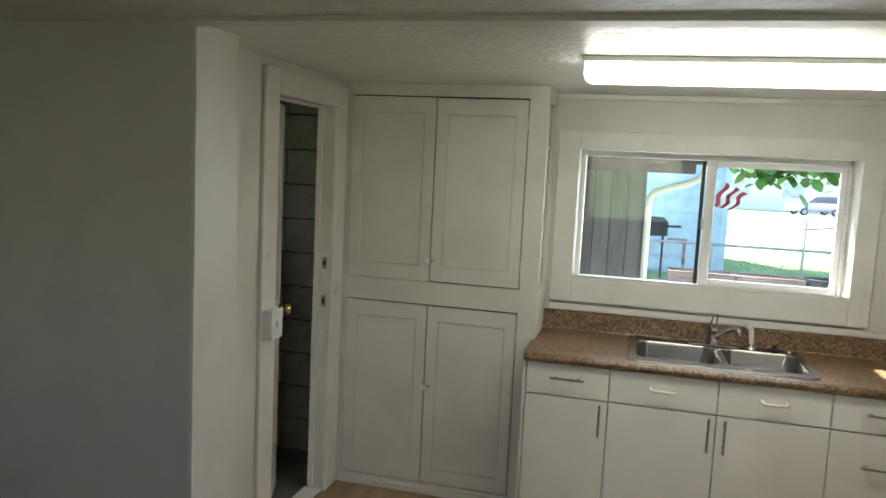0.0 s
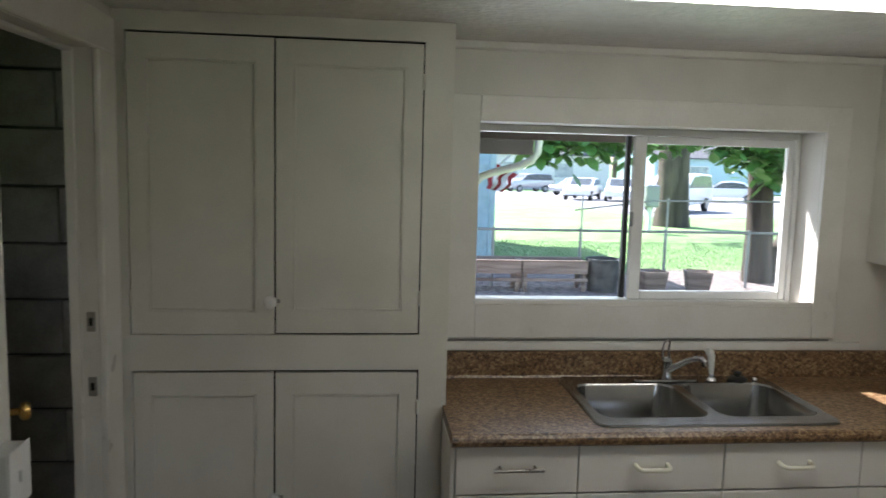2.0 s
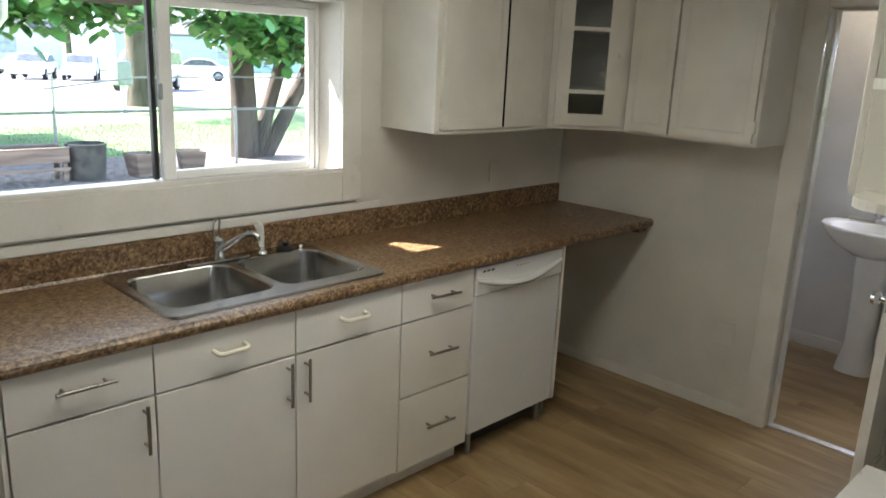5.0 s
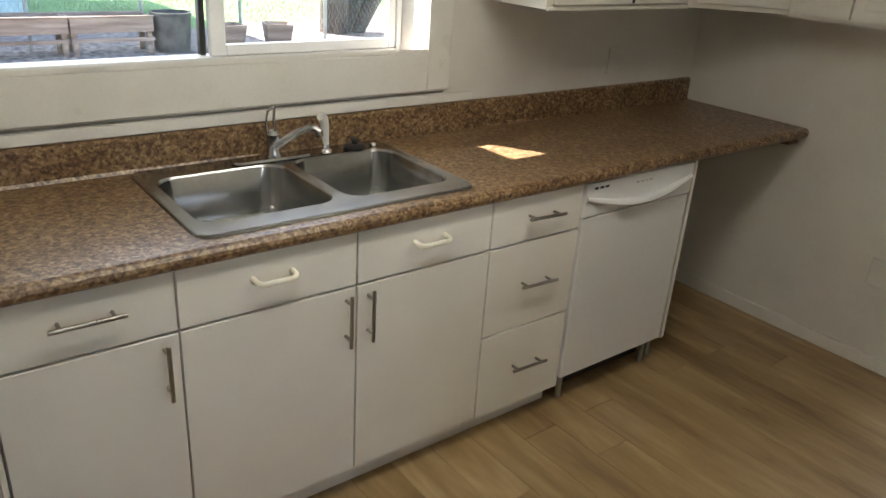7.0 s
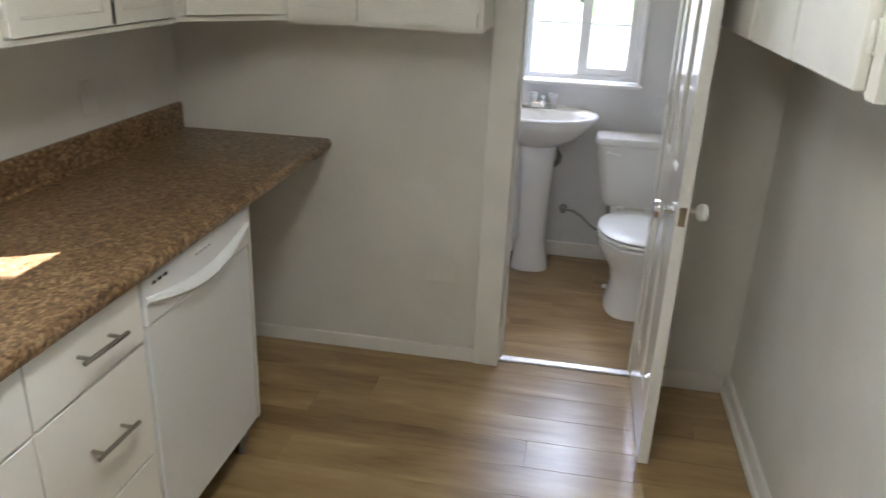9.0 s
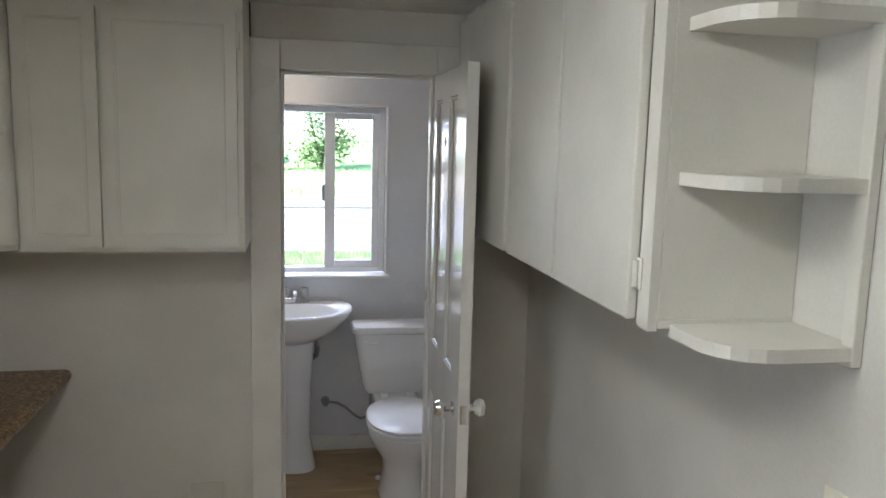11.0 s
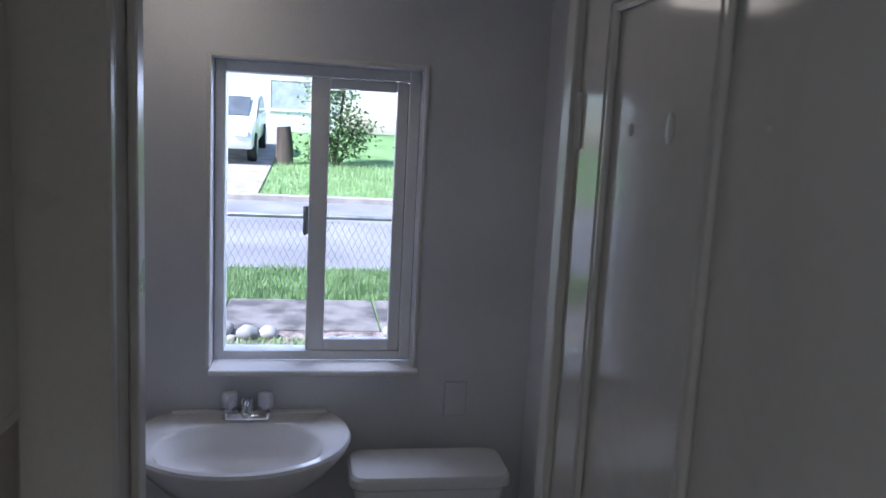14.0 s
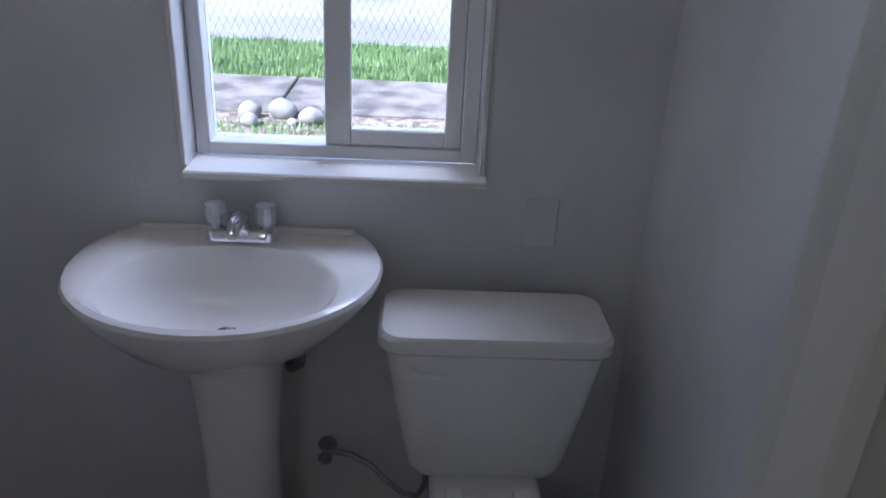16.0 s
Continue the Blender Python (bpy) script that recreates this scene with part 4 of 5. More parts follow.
# ---- hanging cabinets and shelves on the south wall ----
YC, ZC = -2.012, 1.425
sc = thing("wall_cabinet", (1.4, -2.15, ZC), "long white hanging cabinet with flat painted doors", "cabinet", "hanging cabinets")
bpart("bottom", (0.646, 2.213, YS + 0.001, YC - 0.018, ZC, ZC + 0.016), M_CAB, sc, bevel=0.001)
bpart("side", (0.646, 0.662, YS + 0.001, YC - 0.018, ZC + 0.0161, CEIL - 0.001), M_CAB, sc, bevel=0.001)
bpart("back", (0.662, 2.213, YS + 0.001, YS + 0.014, ZC + 0.0161, CEIL - 0.001), M_CAB, sc, bevel=0)
part("face_frame", boxes((0.646, 0.69, YC - 0.017, YC, ZC - 0.004, CEIL - 0.001), (1.09, 1.11, YC - 0.017, YC - 0.004, ZC, CEIL - 0.001), (1.49, 1.535, YC - 0.017, YC - 0.001, ZC, CEIL - 0.001), (2.0, 2.05, YC - 0.017, YC, ZC, CEIL - 0.001), (0.69, 2.213, YC - 0.017, YC - 0.006, ZC, ZC + 0.02), (0.69, 2.213, YC - 0.017, YC - 0.006, 2.12, CEIL - 0.001)), M_CAB, sc)
for x0, x1, hx in ((0.695, 1.089, 0.688), (1.104, 1.492, 1.511), (1.532, 2.05, None), (2.06, 2.205, None)):
    d = bpart("door", (x0, x1, YC - 0.003, YC + 0.019, ZC + 0.006, 2.16), M_CAB, sc, bevel=0.004, seg=2)
    if hx:
        for z in (ZC + 0.09, 2.06):
            b = bmesh.new()
            box(b, hx - 0.012, hx + 0.012, YC + 0.0005, YC + 0.004, z - 0.028, z + 0.028, bevel=0.001)
            tube(b, [(hx, YC + 0.009, z - 0.024), (hx, YC + 0.009, z + 0.024)], 0.005, 8)
            part("hinge", b, M_CAB, d, "painted-over butt hinge", True)
sh = thing("corner_shelf", (0.56, -2.15, ZC), "white open end shelves with rounded corners", "shelf")
for z in (1.422, 1.684, 1.936):
    x0, x1, y0, y1, r = 0.472, 0.645, YS + 0.001, YC - 0.04, 0.10
    pts = [(x1, y0), (x1, y1)] + [(x0 + r - r * math.sin(radians(a)), y1 - r + r * math.cos(radians(a))) for a in range(0, 91, 15)] + [(x0, y0)]
    part("board", loft(bmesh.new(), [[Vector((x, y, q)) for x, y in pts] for q in (z - 0.011, z + 0.011)]), M_CAB, sh)
part("end_strip", boxes((0.470, 0.498, YS + 0.001, YS + 0.02, 1.40, CEIL - 0.001), bevel=0.002), M_CAB, sh)

# ---- plates and outlets ----
def outlet(name, m, label, mat, holes):
    o = thing(name, (0, 0, 0), label, "outlet")
    bpart("plate", (-0.036, 0.036, -0.006, 0, -0.058, 0.058), mat, o, bevel=0.003, seg=2)
    if holes:
        for z in (-0.02, 0.02):
            bpart("socket", (-0.016, 0.016, -0.0085, -0.006, z - 0.014, z + 0.014), mat, o, bevel=0.003, seg=2)
            for x in (-0.006, 0.006):
                # Raised chip whose grey stands for the shade inside the slot.
                bpart("slot", (x - 0.0012, x + 0.0012, -0.0092, -0.0084, z - 0.005, z + 0.005), M_FAINT, o, bevel=0)
    o.matrix_basis = m
    return o


outlet("wall_outlet", pose(0.482, YS + 0.0005, 1.13, 0, 0, 180), "ivory double wall outlet under the shelves", M_IVORY, True)
outlet("wall_outlet", pose(1.64, -0.0005, 1.125, 0, 0, 0), "painted-over wall outlet above the worktop", M_WALL, False)
o = thing("blank_plate", (0, 0, 0), "painted-over square blank wall plate low on the wall", "wall plate")
bpart("plate", (-0.06, 0.06, -0.006, 0, -0.06, 0.06), M_WALL, o, bevel=0.003)
o.matrix_basis = pose(XR - 0.0005, -1.09, 0.415, 0, 0, -90)
o = thing("blank_plate", (0, 0, 0), "painted-over blank plate on the bathroom wall", "wall plate")
bpart("plate", (-0.036, 0.036, -0.006, 0, -0.058, 0.058), M_BATH, o, bevel=0.003)
o.matrix_basis = pose(3.5695, -2.03, 0.90, 0, 0, -90)

# ---- wash basin ----
ba = thing("pedestal_basin", (3.36, -1.40, 0), "white porcelain pedestal wash basin under the window", "basin")


def oval(cx, cy, rx, ry, z, back=None, n=40, sq=2.4):
    pts = []
    for k in range(n):
        a = 2 * math.pi * k / n
        c, s = math.cos(a), math.sin(a)
        x = cx + rx * math.copysign(abs(c) ** (2 / sq), c)
        y = cy + ry * math.copysign(abs(s) ** (2 / sq), s)
        if back is not None:
            x = min(x, back)
        pts.append(Vector((x, y, z)))
    return pts


bx = 3.565
bm = bmesh.new()
loft(bm, [oval(3.385, -1.392, 0.14, 0.125, 0.70, bx, sq=2), oval(3.39, -1.392, 0.215, 0.225, 0.755, bx, sq=2), oval(3.40, -1.392, 0.262, 0.275, 0.805, bx, sq=2), oval(3.40, -1.392, 0.278, 0.301, 0.842, bx, sq=2.05), oval(3.40, -1.392, 0.280, 0.304, 0.854, bx, sq=2.05),
          oval(3.40, -1.392, 0.275, 0.299, 0.862, bx, sq=2.05), oval(3.40, -1.392, 0.262, 0.287, 0.865, bx, sq=2.05), oval(3.312, -1.392, 0.168, 0.232, 0.862, None, sq=2.2), oval(3.312, -1.392, 0.158, 0.220, 0.852, None, sq=2.2), oval(3.315, -1.392, 0.132, 0.188, 0.80, None), oval(3.32, -1.392, 0.08, 0.12, 0.757, None, sq=2), oval(3.325, -1.392, 0.022, 0.022, 0.745, None, sq=2)], True, True)
part("bowl", bm, M_PORC, ba, "", True)
bpart("back_lip", (3.548, 3.569, -1.63, -1.17, 0.845, 0.874), M_PORC, ba, bevel=0.008, seg=3)
part("drain", lathe(bmesh.new(), 3.325, -1.40, [(0.024, 0.7455), (0.022, 0.7485), (0.012, 0.746)], 16), M_CHROME, ba, "round chrome drain", True)
bm = bmesh.new()
loft(bm, [oval(3.375, -1.40, 0.105, 0.105, 0, 3.47, sq=2.6), oval(3.375, -1.40, 0.10, 0.10, 0.03, 3.47, sq=2.6), oval(3.375, -1.40, 0.075, 0.075, 0.18, 3.47, sq=2.6), oval(3.375, -1.40, 0.078, 0.08, 0.45, 3.47, sq=2.6), oval(3.385, -1.40, 0.10, 0.10, 0.735, 3.47, sq=2.6)])
part("pedestal", bm, M_PORC, ba, "", True)
bf = thing("basin_faucet", (3.52, -1.395, 0.88), "chrome centre-set basin faucet with clear acrylic knobs", "faucet")
part("base", loft(bmesh.new(), [rrect(3.515, -1.395, 0.05, 0.15, 0.022, 0.8665), rrect(3.515, -1.395, 0.046, 0.146, 0.02, 0.884), rrect(3.515, -1.395, 0.034, 0.13, 0.015, 0.890)]), M_CHROME, bf, "", True)
b = bmesh.new()
tube(b, [(3.518, -1.395, 0.885), (3.51, -1.395, 0.912), (3.485, -1.395, 0.922), (3.45, -1.395, 0.914), (3.43, -1.395, 0.902)], 0.014, 12, radii=[0.02, 0.02, 0.018, 0.014, 0.011])
part("spout", b, M_CHROME, bf, "", True)
for y in (-1.343, -1.447):
    k = part("knob", lathe(bmesh.new(), 3.518, y, [(0.010, 0.889), (0.012, 0.898), (0.022, 0.902), (0.024, 0.921), (0.021, 0.940), (0.010, 0.943)], 10), M_ACRYL, bf, "clear acrylic knob")
    part("core", lathe(bmesh.new(), 3.518, y, [(0.008, 0.890), (0.007, 0.931), (0.009, 0.9325)], 10), M_CHROME, k, "", True)
dp = thing("drain_pipe", (3.48, -1.5, 0.6), "dark curved drain pipe behind the basin", "pipe")
b = bmesh.new()
tube(b, [(3.47, -1.46, 0.72), (3.47, -1.50, 0.66), (3.47, -1.515, 0.62), (3.48, -1.51, 0.58), (3.50, -1.49, 0.555), (3.567, -1.475, 0.55)], 0.014, 10)
part("bend", b, M_GALV, dp, "", True)

# ---- bathroom ceiling light ----
bl = thing("bath_ceiling_light", (3.24, -1.22, CEIL), "small warm glowing ceiling light in the bathroom", "ceiling light")
bpart("base", (3.14, 3.34, -1.36, -1.08, CEIL - 0.018, CEIL), M_CHROME, bl, bevel=0.004)
part("diffuser", loft(bmesh.new(), [rrect(3.24, -1.22, 0.17, 0.25, 0.03, CEIL - 0.019), rrect(3.24, -1.22, 0.175, 0.255, 0.035, CEIL - 0.06), rrect(3.24, -1.22, 0.15, 0.23, 0.035, CEIL - 0.09)]), M_BLIGHT, bl, "glowing frosted glass shade", True)

# ---- toilet ----
TY = -1.925
to = thing("toilet", (3.1, TY, 0), "white two-piece toilet with closed lid beside the basin", "toilet")
bm = bmesh.new()
loft(bm, [rrect(3.405, TY, 0.15, 0.31, 0.04, 0.40), rrect(3.40, TY, 0.17, 0.345, 0.045, 0.43), rrect(3.397, TY, 0.19, 0.405, 0.045, 0.60), rrect(3.395, TY, 0.195, 0.445, 0.045, 0.725)])
tank = part("tank", bm, M_PORC, to, "", True)
bm = bmesh.new()
loft(bm, [rrect(3.393, TY, 0.200, 0.452, 0.045, 0.727), rrect(3.393, TY, 0.215, 0.468, 0.05, 0.735), rrect(3.393, TY, 0.215, 0.468, 0.05, 0.758), rrect(3.393, TY, 0.20, 0.452, 0.045, 0.768)])
part("tank_lid", bm, M_PORC, to, "", True)
b = bmesh.new()
tube(b, [(3.30, TY + 0.165, 0.69), (3.285, TY + 0.165, 0.69)], 0.010, 10)
tube(b, [(3.284, TY + 0.17, 0.69), (3.282, TY + 0.13, 0.688), (3.282, TY + 0.10, 0.685)], 0.006, 8)
part("flush_lever", b, M_WPLAST, tank, "white flush lever", True)
bm = bmesh.new()
loft(bm, [oval(2.985, TY, 0.205, 0.118, 0, 3.30, sq=2.6), oval(2.985, TY, 0.20, 0.112, 0.03, 3.30, sq=2.6), oval(2.995, TY, 0.165, 0.098, 0.14, 3.30, sq=2.4), oval(2.985, TY, 0.18, 0.115, 0.22, 3.32, sq=2.2), oval(2.965, TY, 0.225, 0.16, 0.29, 3.34, sq=2.1), oval(2.955, TY, 0.245, 0.182, 0.345, 3.36, sq=2.1), oval(2.955, TY, 0.25, 0.185, 0.375, 3.36, sq=2.1), oval(2.955, TY, 0.24, 0.176, 0.385, 3.36, sq=2.1)])
part("bowl", bm, M_PORC, to, "", True)
bpart("shelf", (3.20, 3.48, TY - 0.12, TY + 0.12, 0.30, 0.40), M_PORC, to, bevel=0.02, seg=3)
part("seat", loft(bmesh.new(), [oval(2.955, TY, 0.252, 0.186, 0.388, 3.24, sq=2.15), oval(2.955, TY, 0.256, 0.19, 0.397, 3.24, sq=2.15), oval(2.955, TY, 0.25, 0.185, 0.405, 3.24, sq=2.15)]), M_WPLAST, to, "", True)
part("lid", loft(bmesh.new(), [oval(2.955, TY, 0.25, 0.184, 0.410, 3.245, sq=2.15), oval(2.955, TY, 0.252, 0.187, 0.418, 3.245, sq=2.15), oval(2.955, TY, 0.235, 0.17, 0.427, 3.23, sq=2.15), oval(2.955, TY, 0.15, 0.11, 0.431, 3.2, sq=2.1)]), M_WPLAST, to, "closed white plastic lid", True)
for y in (-0.07, 0.07):
    part("hinge", box(bmesh.new(), 3.235, 3.27, TY + y - 0.018, TY + y + 0.018, 0.40, 0.424, bevel=0.004, seg=2), M_WPLAST, to)
    part("floor_bolt_cap", lathe(bmesh.new(), 3.10, TY + y * 1.6, [(0.014, 0.028), (0.013, 0.04), (0.006, 0.045)], 12), M_WPLAST, to, "", True)
sv = thing("supply_valve", (3.54, -1.56, 0.30), "metal water valve with a grey braided hose to the tank", "valve")
VY, VZ = -1.56, 0.295
b = bmesh.new()
tube(b, [(3.569, VY, VZ), (3.52, VY, VZ)], 0.009, 10)
tube(b, [(3.555, VY, VZ), (3.553, VY, VZ)], 0.024, 14)
part("valve", b, M_GALV, sv, "", True)
part("handle", turned(lathe(bmesh.new(), 0, 0, [(0.006, 0), (0.006, 0.012), (0.018, 0.014), (0.018, 0.02)], 10), Matrix.Translation((3.52, VY, VZ)) @ Matrix.Rotation(-math.pi / 2, 4, "Y")), M_GALV, sv, "", True)
b = bmesh.new()
tube(b, [(3.53, VY - 0.005, VZ), (3.525, VY - 0.06, VZ - 0.005), (3.515, VY - 0.11, VZ - 0.03), (3.50, VY - 0.15, VZ - 0.065), (3.48, VY - 0.19, VZ - 0.085), (3.46, VY - 0.225, VZ - 0.07), (3.44, VY - 0.24, VZ - 0.02), (3.43, VY - 0.24, 0.40)], 0.007, 10)
part("hose", b, M_GALV, sv, "", True)

# ---- storeroom: block wall ----
bw_wall = thing("wall_blocks", (-2.8, 0, 0), "grey concrete block wall of the dark storeroom", "wall", kind="structure")
bpart("mortar", (-3.59, -2.035, -0.012, -0.002, 0, 2.18), M_CONC, bw_wall, bevel=0)

# ---- outdoors: ground ----
GZ = 0.33


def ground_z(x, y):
    """Heights fitted to the view through each window: the yard east of the house lies higher than the one to the north,
    which falls away towards the parked cars.
    """
    z = GZ if x > 3.78 or y < 0.24 else 0.0
    if y > 3:
        z *= max(0.0, (4.5 - y) / 1.5)
    if x > 12.5 and y < 3.1:
        z += 0.085 * min(x - 12.5, 16)
    elif x > 12.5:
        z += 0.085 * min(x - 12.5, 16) * max(0.0, (4.5 - y) / 1.5)
    if y > 12:
        z -= 0.019 * min(y - 12, 60)
    return z


bm = bmesh.new()
xs = [-400, -120, -50, -25, -12, -6, -3, 0, 3.79, 5, 7, 9, 11, 12.5, 14, 16, 20, 26, 34, 60, 150, 400]
ys = [-400, -120, -50, -30, -20, -12, -8, -4, -2, 0.241, 2, 3, 4.5, 6, 8, 10, 12, 16, 20, 30, 45, 60, 72, 160, 400]
grid = {}
for i, x in enumerate(xs):
    for j, y in enumerate(ys):
        grid[i, j] = bm.verts.new((x, y, ground_z(x, y)))
for i in range(len(xs) - 1):
    for j in range(len(ys) - 1):
        if xs[i + 1] <= 3.79 and ys[j + 1] <= 0.241 and xs[i] >= -6 and ys[j] >= -8:
            continue
        bm.faces.new((grid[i, j], grid[i + 1, j], grid[i + 1, j + 1], grid[i, j + 1]))
struct("ground", bm, M_GRASS, "green lawn round the house", "lawn")
# Overhang and northern strip are unseen sun blockers added around the counter patch.
struct("roof_slab", boxes((-6, 4.0, -8, 0.64, 2.45, 2.6), (-6, -0.03, 0.64, 2.35, 2.45, 2.6)), M_ROOF, "plain roof over the house, its unseen overhang added to shape the sun patch", "roof")
# Eave depth and its lowered end are set to shape the sun patch.
struct("eave", boxes((-6, -0.12, 0.241, 0.74, 1.93, 2.5), (-0.12, 0.13, 0.241, 0.74, 1.93, 2.16), (-6, -0.12, 0.74, 0.78, 1.855, 2.5), (-0.12, 0.13, 0.74, 0.78, 1.855, 2.16), (0.13, 3.9, 0.241, 0.32, 1.93, 2.5)), M_BROWN, "low brown eave board outside the kitchen window", "eave")


def sheet(name, rows, mat, label, category, lift=0.012):
    """A strip of paving that lies on the ground."""
    bm = bmesh.new()
    for x0, x1, y0, y1 in rows:
        nx = max(1, int((x1 - x0) / 3))
        ny = max(1, int((y1 - y0) / 1.5))
        v = {(i, j): bm.verts.new((x0 + (x1 - x0) * i / nx, y0 + (y1 - y0) * j / ny, ground_z(x0 + (x1 - x0) * i / nx, y0 + (y1 - y0) * j / ny) + lift)) for i in range(nx + 1) for j in range(ny + 1)}
        for i in range(nx):
            for j in range(ny):
                bm.faces.new((v[i, j], v[i + 1, j], v[i + 1, j + 1], v[i, j + 1]))
    return struct(name, bm, mat, label, category)


sheet("road", [(8.9, 14.4, -60, 3)], M_ROAD, "grey asphalt road beyond the side fence", "road")
# Second patch, unseen, is added to keep green bounce off the partition.
sheet("yard_soil", [(3.8, 6.49, -4, 1), (-5.5, 4, -14, -8.1)], M_MULCH, "patchy soil with leaf litter below the bathroom window, and an unseen patch added behind the house", "soil", 0.006)
sheet("driveway", [(14.6, 30, -0.55, 2.4)], M_WALK, "pale concrete driveway across the road", "driveway", 0.03)
struct("kerb", box(bmesh.new(), 14.4, 14.6, -60, 3, 0.3, ground_z(14.5, 0) + 0.11, bevel=0.02), M_WALK, "worn concrete kerb along the road", "kerb")
sheet("road_back", [(-60, 90, 36, 70), (9.5, 60, 25.5, 36)], M_ROAD, "pale grey road with parked cars beyond the lawn", "road", 0.015)
# Strip nearest the house is unseen, added to cut green bounce on the lean-to.
sheet("mulch_bed", [(-6, 3.7, 0.3, 8.9), (3.7, 9, 4.6, 9.3)], M_MULCH, "brown bark mulch bed under the tree, extended out of view to cut green bounce", "mulch", 0.01)
side = thing("pavement", (7, -1.5, GZ), "old worn concrete slab pavement beside the fence", "pavement", kind="structure")
for k in range(8):
    y0 = -5.5 + k * 1.15
    bpart("slab", (6.5, 7.45, y0, y0 + 1.135, GZ - 0.05, GZ + 0.02), M_PAVE, side, bevel=0.008)

rnd = random.Random(4)


def grass_patch(name, x0, x1, y0, y1, count, label, hmax=0.07):
    bm = bmesh.new()
    for _ in range(count):
        x, y = rnd.uniform(x0, x1), rnd.uniform(y0, y1)
        h, a, w = rnd.uniform(0.4, 1) * hmax, rnd.uniform(0, 6.28), rnd.uniform(0.004, 0.008)
        z = ground_z(x, y)
        dx, dy = w * math.cos(a), w * math.sin(a)
        lx, ly = rnd.uniform(-0.5, 0.5) * h, rnd.uniform(-0.5, 0.5) * h
        v = [bm.verts.new(p) for p in ((x - dx, y - dy, z - 0.005), (x + dx, y + dy, z - 0.005), (x + lx, y + ly, z + h))]
        bm.faces.new(v)
    return tagged(obj(name, bm, M_BLADE), label, "grass", kind="stuff")


grass_patch("grass_strip", 7.46, 8.88, -4.2, 0.6, 16000, "uneven green grass strip along the road", 0.09)
grass_patch("grass_yard", 4.3, 6.28, -3.2, -0.2, 17000, "thin patchy grass in front of the window", 0.05)
grass_patch("grass_far", 14.7, 19.5, -7, -0.6, 12000, "sunlit grass across the road", 0.16)
grass_patch("grass_lawn", 0.4, 9, 8.95, 14, 24000, "sunlit lawn behind the fence", 0.04)

# stones in the yard
for x, y, s in ((6.42, -0.97, 0.075), (6.30, -1.15, 0.066), (6.33, -1.29, 0.06), (6.20, -0.82, 0.055), (6.40, -0.78, 0.06), (6.25, -1.05, 0.028), (6.38, -2.1, 0.05)):
    bm = bmesh.new()
    bmesh.ops.create_icosphere(bm, subdivisions=3, radius=1)
    sq = Vector((rnd.uniform(0.8, 1.1), rnd.uniform(0.85, 1.2), rnd.uniform(0.75, 1.05)))
    for v in bm.verts:
        n_ = 1 + 0.18 * noise.noise(v.co * 1.1 + Vector((x * 7, y * 9, 0)))
        v.co = Vector((x, y, GZ + s * 0.62)) + Vector((v.co.x * sq.x, v.co.y * sq.y, v.co.z * sq.z)) * s * n_
    tagged(obj("stone", bm, M_STONE, True), "rounded pale grey garden stone in the grass", "stone", "stones along the pavement")


# ---- chain-link fences ----
def chain_fence(name, a, b_, height, label, step=2.4, pitch=0.06):
    a, b_ = Vector(a), Vector(b_)
    d = b_ - a
    L = d.length
    d.normalize()
    f = thing(name, a, label, "fence")
    n = max(1, round(L / step))
    for k in range(n + 1):
        p = a + d * (L * k / n)
        bm = bmesh.new()
        tube(bm, [p + Vector((0, 0, -0.05)), p + Vector((0, 0, height + 0.04))], 0.022, 10)
        part("post", bm, M_GALV, f, "", True)
    bm = bmesh.new()
    tube(bm, [a + Vector((0, 0, height)), b_ + Vector((0, 0, height))], 0.02, 8)
    part("rail", bm, M_GALV, f, "", True)
    bm = bmesh.new()
    cols = int(L / pitch)
    rows = int(height / pitch)
    nrm = Vector((-d.y, d.x, 0)) * 0.004
    for sgn in (1, -1):
        for c in range(-rows, cols + rows):
            pts = []
            for r in range(rows + 1):
                u = (c + sgn * r * 0.5) * pitch
                if 0 <= u <= L:
                    pts.append(a + d * u + Vector((0, 0, r * pitch)) + nrm * (1 if (r % 2) else -1) * sgn)
            if len(pts) > 1:
                for p, q in ((pts[0], pts[-1]),):
                    g_ = d * 0.0016
                    bm.faces.new([bm.verts.new(w) for w in (p - g_, p + g_, q + g_, q - g_)])
    mesh = part("mesh", bm, M_GALV, f, "grey wire mesh")
    mesh["kind"] = "stuff"
    return f


chain_fence("side_fence", (7.49, -4.9, GZ), (7.49, 2.6, GZ), 0.70, "low galvanised chain-link fence along the pavement", 2.5, 0.055)
chain_fence("back_fence", (-0.6, 7.5, 0), (8.12, 7.5, 0), 0.81, "low galvanised chain-link fence in front of the lawn", 1.245, 0.065)
th = thing("wire_line", (2, 7.5, 0.8), "thin grey pipe rail above the fence", "rail")
b = bmesh.new()
tube(b, [(1.79, 7.48, 1.10), (2.4, 7.48, 1.18), (2.95, 7.48, 1.25), (4.4, 7.48, 1.27), (5.8, 7.48, 1.27)], 0.012, 8)
for x in (1.89, 3.135):
    tube(b, [(x, 7.47, 0.4), (x, 7.47, 1.30)], 0.013, 8)
part("pipe", b, M_GALV, th, "", True)


